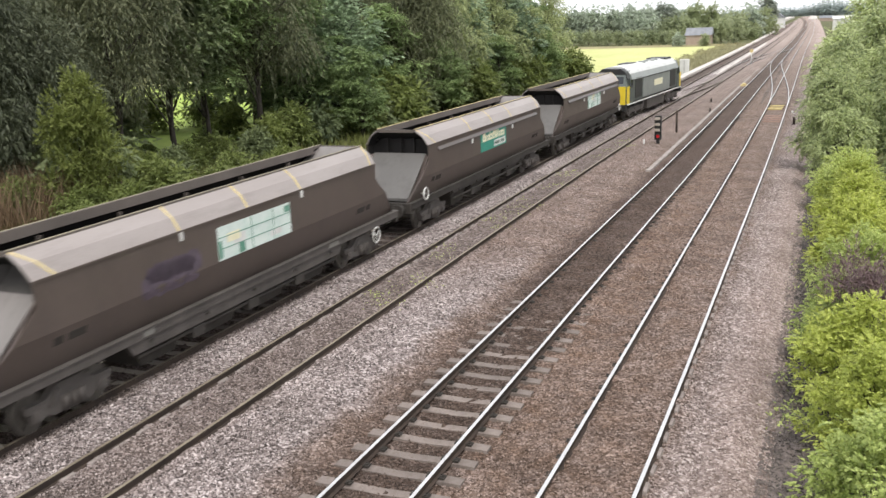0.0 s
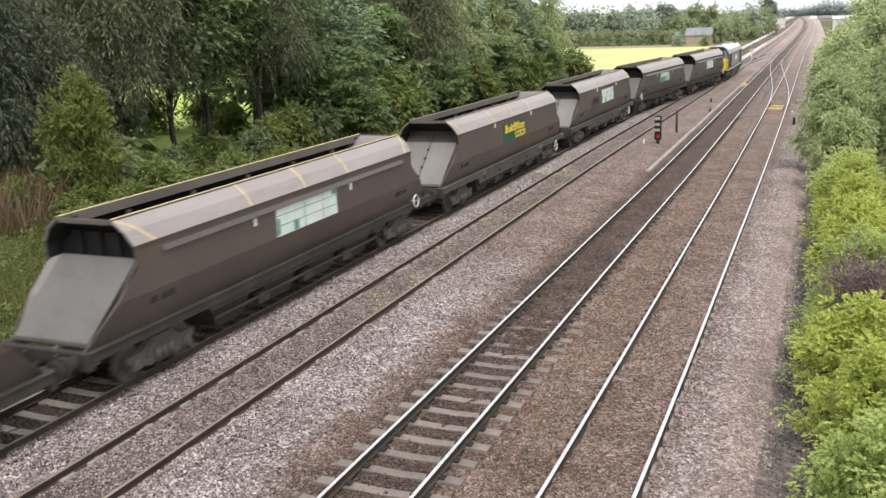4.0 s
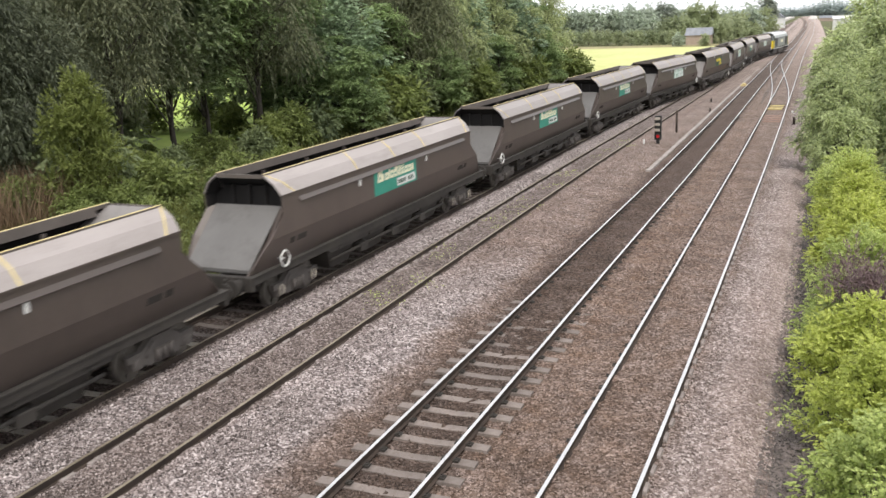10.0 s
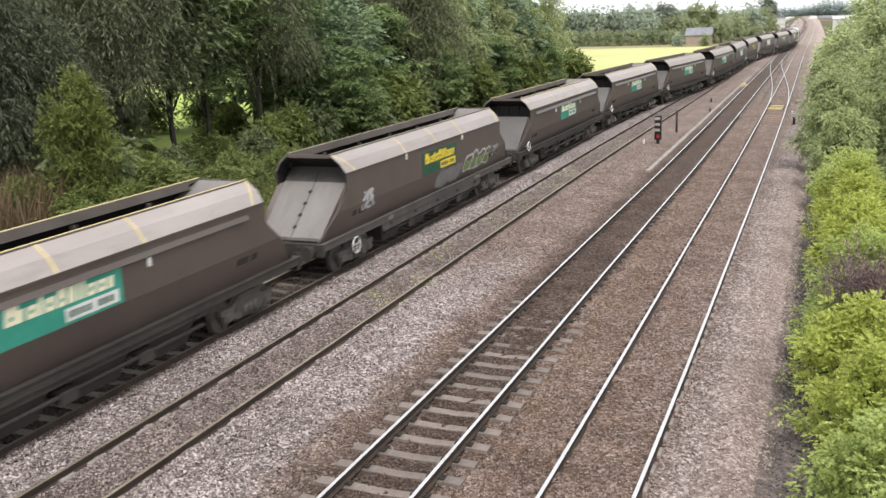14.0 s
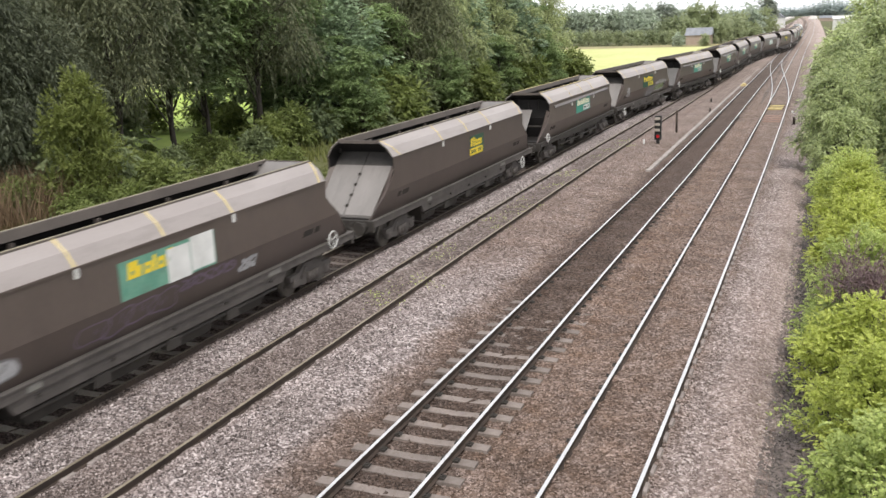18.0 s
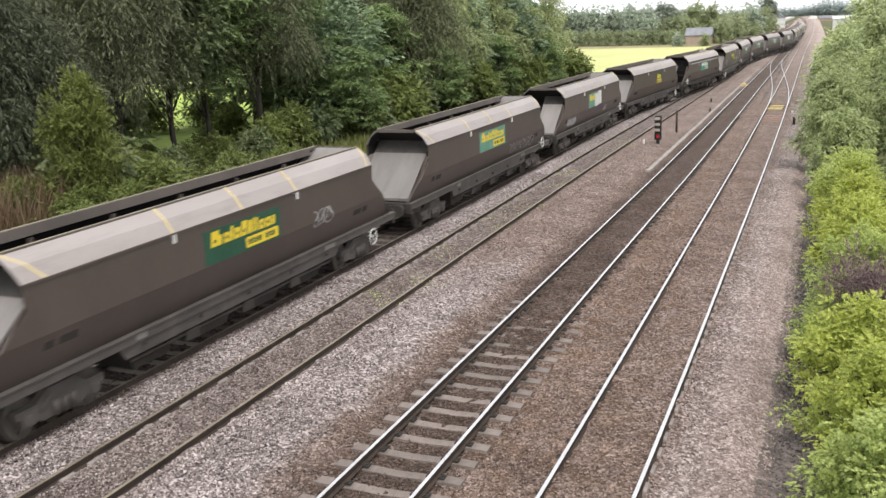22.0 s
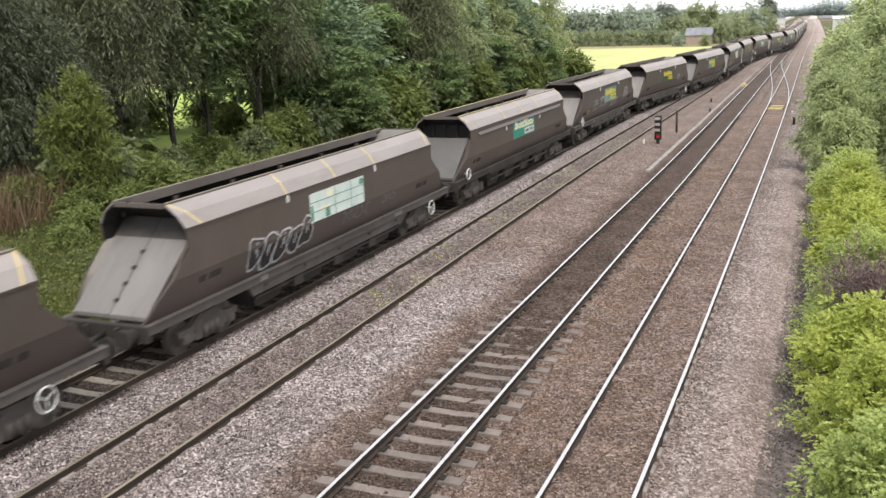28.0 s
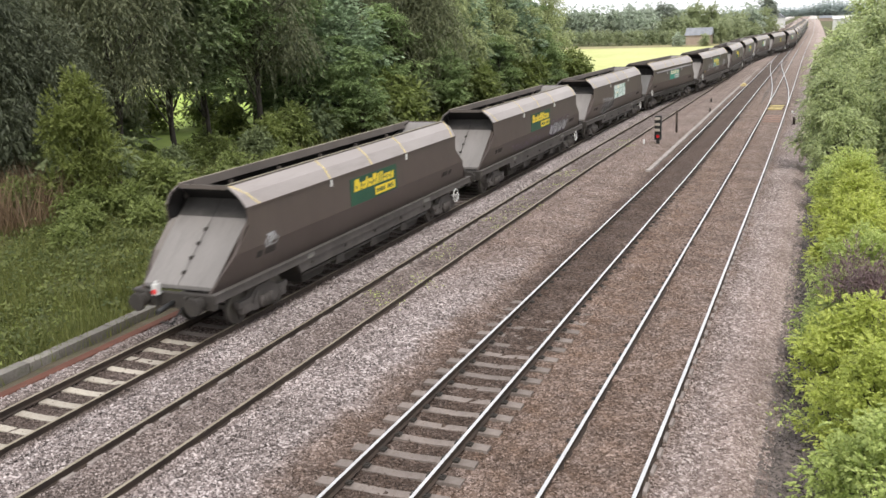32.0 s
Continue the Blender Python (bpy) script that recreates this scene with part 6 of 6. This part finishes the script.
# ---------------- signal, posts, small lineside things ----------------
def ground_signal(x, y):
    t = thing("colour_light_signal", "black low colour-light signal showing red", "railway signal", at=pose(x, y, fall(y) - 0.3))
    bm = bmesh.new()
    box(bm, -0.20, 0.20, -0.02, 0.16, 0.5, 1.95)
    box(bm, -0.10, 0.10, 0.0, 0.12, 0.0, 0.5)
    box(bm, -0.3, 0.3, -0.2, 0.3, -0.05, 0.06)
    part("head", bm, M["black"], t)
    for k in range(4):
        z = 0.72 + k * 0.34
        bm = bmesh.new()
        tube(bm, (0, -0.06, z), (0, -0.02, z), 0.1, seg=14)
        part("lens", bm, M["red_lamp"] if k == 0 else M["glass"], t, "lit red lens" if k == 0 else "unlit lens")
        bm = bmesh.new()
        for a in range(9):
            th = math.pi * (a / 8)
            th2 = math.pi * ((a + 1) / 8)
            if a < 8:
                c, s_, c2, s2 = math.cos(th), math.sin(th), math.cos(th2), math.sin(th2)
                hexa(bm, [(c * .13, -0.02, z + s_ * .13), (c2 * .13, -0.02, z + s2 * .13), (c2 * .13, -0.22, z + s2 * .13), (c * .13, -0.22, z + s_ * .13),
                          (c * .14, -0.02, z + s_ * .14), (c2 * .14, -0.02, z + s2 * .14), (c2 * .14, -0.22, z + s2 * .14), (c * .14, -0.22, z + s_ * .14)])
        part("hood", bm, M["black"], t)
        # added pale plates stand in for light on the visor tops
        if k:
            bm = bmesh.new()
            box(bm, -0.15, 0.15, -0.24, -0.225, z - 0.02, z + 0.14)
            part("backboard_edge", bm, M["concrete"], t, "pale plate for the lit visor top")
    return t


ground_signal(-9.9, 57.5)
t = thing("post", "thin dark iron post beside the signal", "post", at=pose(-9.7, 63.4, fall(63.4) - 0.3))
bm = bmesh.new()
tube(bm, (0, 0, 0), (0, 0, 1.7), 0.07, seg=8)
box(bm, -0.1, 0.1, -0.1, 0.1, 0, 0.12)
part("shaft", bm, M["rail_side"], t)


# ---------------- crossovers beyond the signal ----------------
def crossover(a, b, y0, y1, head, label):
    t = thing("crossover", label, "railway track", "crossovers", "structure")
    for s in (-1, 1):
        path = []
        for k in range(25):
            y = y0 + (y1 - y0) * k / 24
            f = ease(y, y0, y1)
            path.append((line_x(a, y) * (1 - f) + line_x(b, y) * f + s * 0.752, y, fall(y) + 0.004))
        rail("rail", path, head, t, "curved crossover rail")
    y = y0 + 6
    while y < y1 - 6:
        f = ease(y, y0, y1)
        x = line_x(a, y) * (1 - f) + line_x(b, y) * f
        shared("bearer", BEARER, t, pose(x, y, fall(y) - 0.168))
        y += 0.75
    return t


bm = bmesh.new()
box(bm, -1.5, 1.5, -0.13, 0.13, -0.15, 0.0)
BEARER = bpy.data.meshes.new("bearer")
bm.normal_update()
bm.to_mesh(BEARER)
bm.free()
BEARER.materials.append(M["concrete_dirty"])
crossover(0, 1, 64, 118, M["rail_dull"], "crossover from the west line with dull rails")
crossover(1, 2, 146, 216, M["rail_bright"], "crossover to the main line with worn rails")
crossover(3, 2, 80, 166, M["rail_bright"], "crossover between the polished main lines")
strip("far_walkway", "pale concrete walkway slabs beside the far line", "walkway", -1.9, 0, 108, 420, 0.95, -0.3, -0.02, M["pale_slab"], 2.4)
strip("far_walkway", "pale concrete walkway slabs between two far lines", "walkway", 1.75, 0, 128, 250, 0.7, -0.3, -0.04, M["pale_slab"], 2.4)

# yellow warning boards, foot boards and small posts by the points
for dy in (0.0, 1.4, 2.6):
    t = thing("track_magnet", "yellow-painted box between the rails", "track equipment", "yellow boxes at the points", at=pose(line_x(3, 80 + dy) - 0.1 + dy * 0.03, 80 + dy, fall(80 + dy) - 0.13))
    bm = bmesh.new()
    box(bm, -0.55, 0.55, -0.3, 0.3, 0, 0.11)
    bmesh.ops.bevel(bm, geom=bm.edges[:], offset=0.03, segments=1, affect="EDGES")
    part("cover", bm, M["yellow_old"], t)
    bm = bmesh.new()
    box(bm, -0.62, 0.62, -0.05, 0.05, 0.11, 0.14)
    part("fixing_bar", bm, M["under"], t)
for dy in (0.0, 1.3, 2.6, 3.9):
    t = thing("timber_board", "reddish weathered board laid between the rails", "board", "boards between the rails", at=pose(line_x(3, 71 + dy), 71 + dy, fall(71 + dy) - 0.14))
    bm = bmesh.new()
    box(bm, -0.6, 0.6, -0.16, 0.16, 0, 0.05)
    part("plank", bm, M["red_wood"], t)
for x, y, h, r, mt, lab in ((-2.67, 70.1, 0.55, 0.09, "rail_side", "short dark marker post by the cess"), (-9.33, 78.1, 0.42, 0.06, "under", "short dark stake between the lines"), (-10.75, 57.6, 0.45, 0.05, "white", "short pale marker stake by the signal"), (-10.2, 86, 0.5, 0.07, "under", "short dark stake between the lines"), (-3.1, 77.5, 0.28, 0.06, "white", "low white marker by the points"), (-12.24, 151, 2.1, 0.07, "white", "white signal post between the far lines")):
    t = thing("marker_post", lab, "post", at=pose(x, y, fall(y) - 0.25))
    bm = bmesh.new()
    tube(bm, (0, 0, 0), (0, 0, h), r, seg=8)
    box(bm, -0.16, 0.16, -0.16, 0.16, 0, 0.08)
    part("shaft", bm, M[mt], t)
    if h > 2:
        bm = bmesh.new()
        tube(bm, (0, -0.12, h), (0, 0.02, h), 0.27, seg=14)
        part("disc", bm, M["yellow_old"], t)
t = thing("lineside_heap", "small yellow sandbag heap between the lines", "sandbag", at=pose(-9.42, 106, fall(106) - 0.2))
bm = bmesh.new()
for dx, dy, dz in ((0, 0, 0.14), (0.5, 0.1, 0.14), (0.25, 0.05, 0.38)):
    bmesh.ops.create_icosphere(bm, subdivisions=2, radius=0.24, matrix=pose(dx * 0.7, dy, dz * 0.7) @ Matrix.Diagonal((1, 0.8, 0.55, 1)))
part("bags", bm, M["yellow_old"], t)
t = thing("lineside_cabinet", "white metal lineside cabinet by the line", "cabinet", at=pose(-19.6, 134, fall(134) - 0.55))
bm = bmesh.new()
box(bm, -0.6, 0.6, -0.4, 0.4, 0.1, 2.1)
bmesh.ops.bevel(bm, geom=bm.edges[:], offset=0.03, segments=1, affect="EDGES")
part("case", bm, M["white"], t)
bm = bmesh.new()
box(bm, -0.7, 0.7, -0.5, 0.5, 0, 0.1)
part("plinth", bm, M["concrete"], t)
bm = bmesh.new()
box(bm, -0.02, 0.02, -0.42, -0.395, 0.2, 2.0)
part("door_seam", bm, M["under"], t)


def small_house(name, label, x, y, w, d, h, roof_h, wall_m, roof_m, rz=0):
    t = thing(name, label, "building", at=pose(x, y, fall(y) - 0.5, 0, 0, rz))
    bm = bmesh.new()
    box(bm, -w / 2, w / 2, -d / 2, d / 2, 0, h)
    wl_ = part("wall", bm, wall_m, t)
    bm = bmesh.new()
    a, b = w / 2 + 0.3, d / 2 + 0.3
    v = [bm.verts.new(p) for p in ((-a, -b, h), (a, -b, h), (a, b, h), (-a, b, h), (-a, 0, h + roof_h), (a, 0, h + roof_h))]
    for f in ((0, 1, 5, 4), (2, 3, 4, 5), (0, 4, 3), (1, 2, 5), (3, 2, 1, 0)):
        bm.faces.new([v[i] for i in f])
    part("roof", bm, roof_m, t)
    n = max(2, int(w / 3))
    for k in range(n):
        bm = bmesh.new()
        if h < 2.7:
            bm.free()
            continue
        cx = -w / 2 + (k + 0.5) * w / n
        box(bm, cx - 0.5, cx + 0.5, -d / 2 - 0.02, -d / 2 + 0.05, 0.9, min(2.1, h - 0.3))
        part("window", bm, M["glass"], t)
    return t


small_house("farm_building", "low brown brick building with a grey slate roof", -34.6, 262, 6.3, 6, 2.6, 1.9, M["brick"], M["roof"])
small_house("signal_box", "small white gabled signal box far along the line", -28.5, 480, 6, 8, 5.0, 3.0, M["white"], M["roof"], 90)
small_house("warehouse", "long low white shed beyond the hedge", 4.0, 395, 14, 10, 4.5, 1.0, M["white"], M["white"])

small_house("crossing_cottage", "low red-brown brick building beside the far tracks", -10.0, 730, 9, 6, 2.2, 1.6, M["brick"], M["roof"])
small_house("crossing_cottage", "small red-brown brick hut beside the far tracks", -3.0, 690, 5, 5, 2.4, 1.2, M["brick"], M["roof"])
for x, y0, y1, w in ((-41.5, 700, 1150, 7.0), (-20.5, 800, 1200, 6.0)):
    t = thing("station_platform", "pale concrete station platform far down the line", "platform", "far station platforms", "structure")
    bm = bmesh.new()
    n = 12
    sweep(bm, [(-w / 2, -0.6), (-w / 2, 0.9), (w / 2, 0.9), (w / 2, -0.6)], [(x + (line_x(1, y0 + (y1 - y0) * k / n) - line_x(1, y0)), y0 + (y1 - y0) * k / n, fall(y0 + (y1 - y0) * k / n)) for k in range(n + 1)])
    bmesh.ops.recalc_face_normals(bm, faces=bm.faces[:])
    part("deck", bm, M["pale_slab"], t)


# ---------------- what moves ----------------
def travelled(t):
    d = t - 16.0
    return 10.643 * d - 0.00843 * d * d / 2 - 0.001835 * d ** 3 / 6


def motions():
    for ob, s0 in MOVING:
        walk(ob, [(k * 1.0, route_pose(s0 + travelled(k * 1.0))) for k in range(33)])
    # the wheels turn as the train rolls
    turns = [(k / FPS, -(travelled(k / FPS) - travelled(0.0)) / 0.445) for k in range(32 * FPS + 1)]
    for ob in WHEELS:
        loc = ob.matrix_basis.translation.copy()
        walk(ob, [(t, Matrix.Translation(loc) @ Matrix.Rotation(a, 4, "X")) for t, a in turns])


for thing_moving, _ in MOVING:
    WHEELS += [o for o in thing_moving.children_recursive if o.name.startswith("wheelset")]
motions()
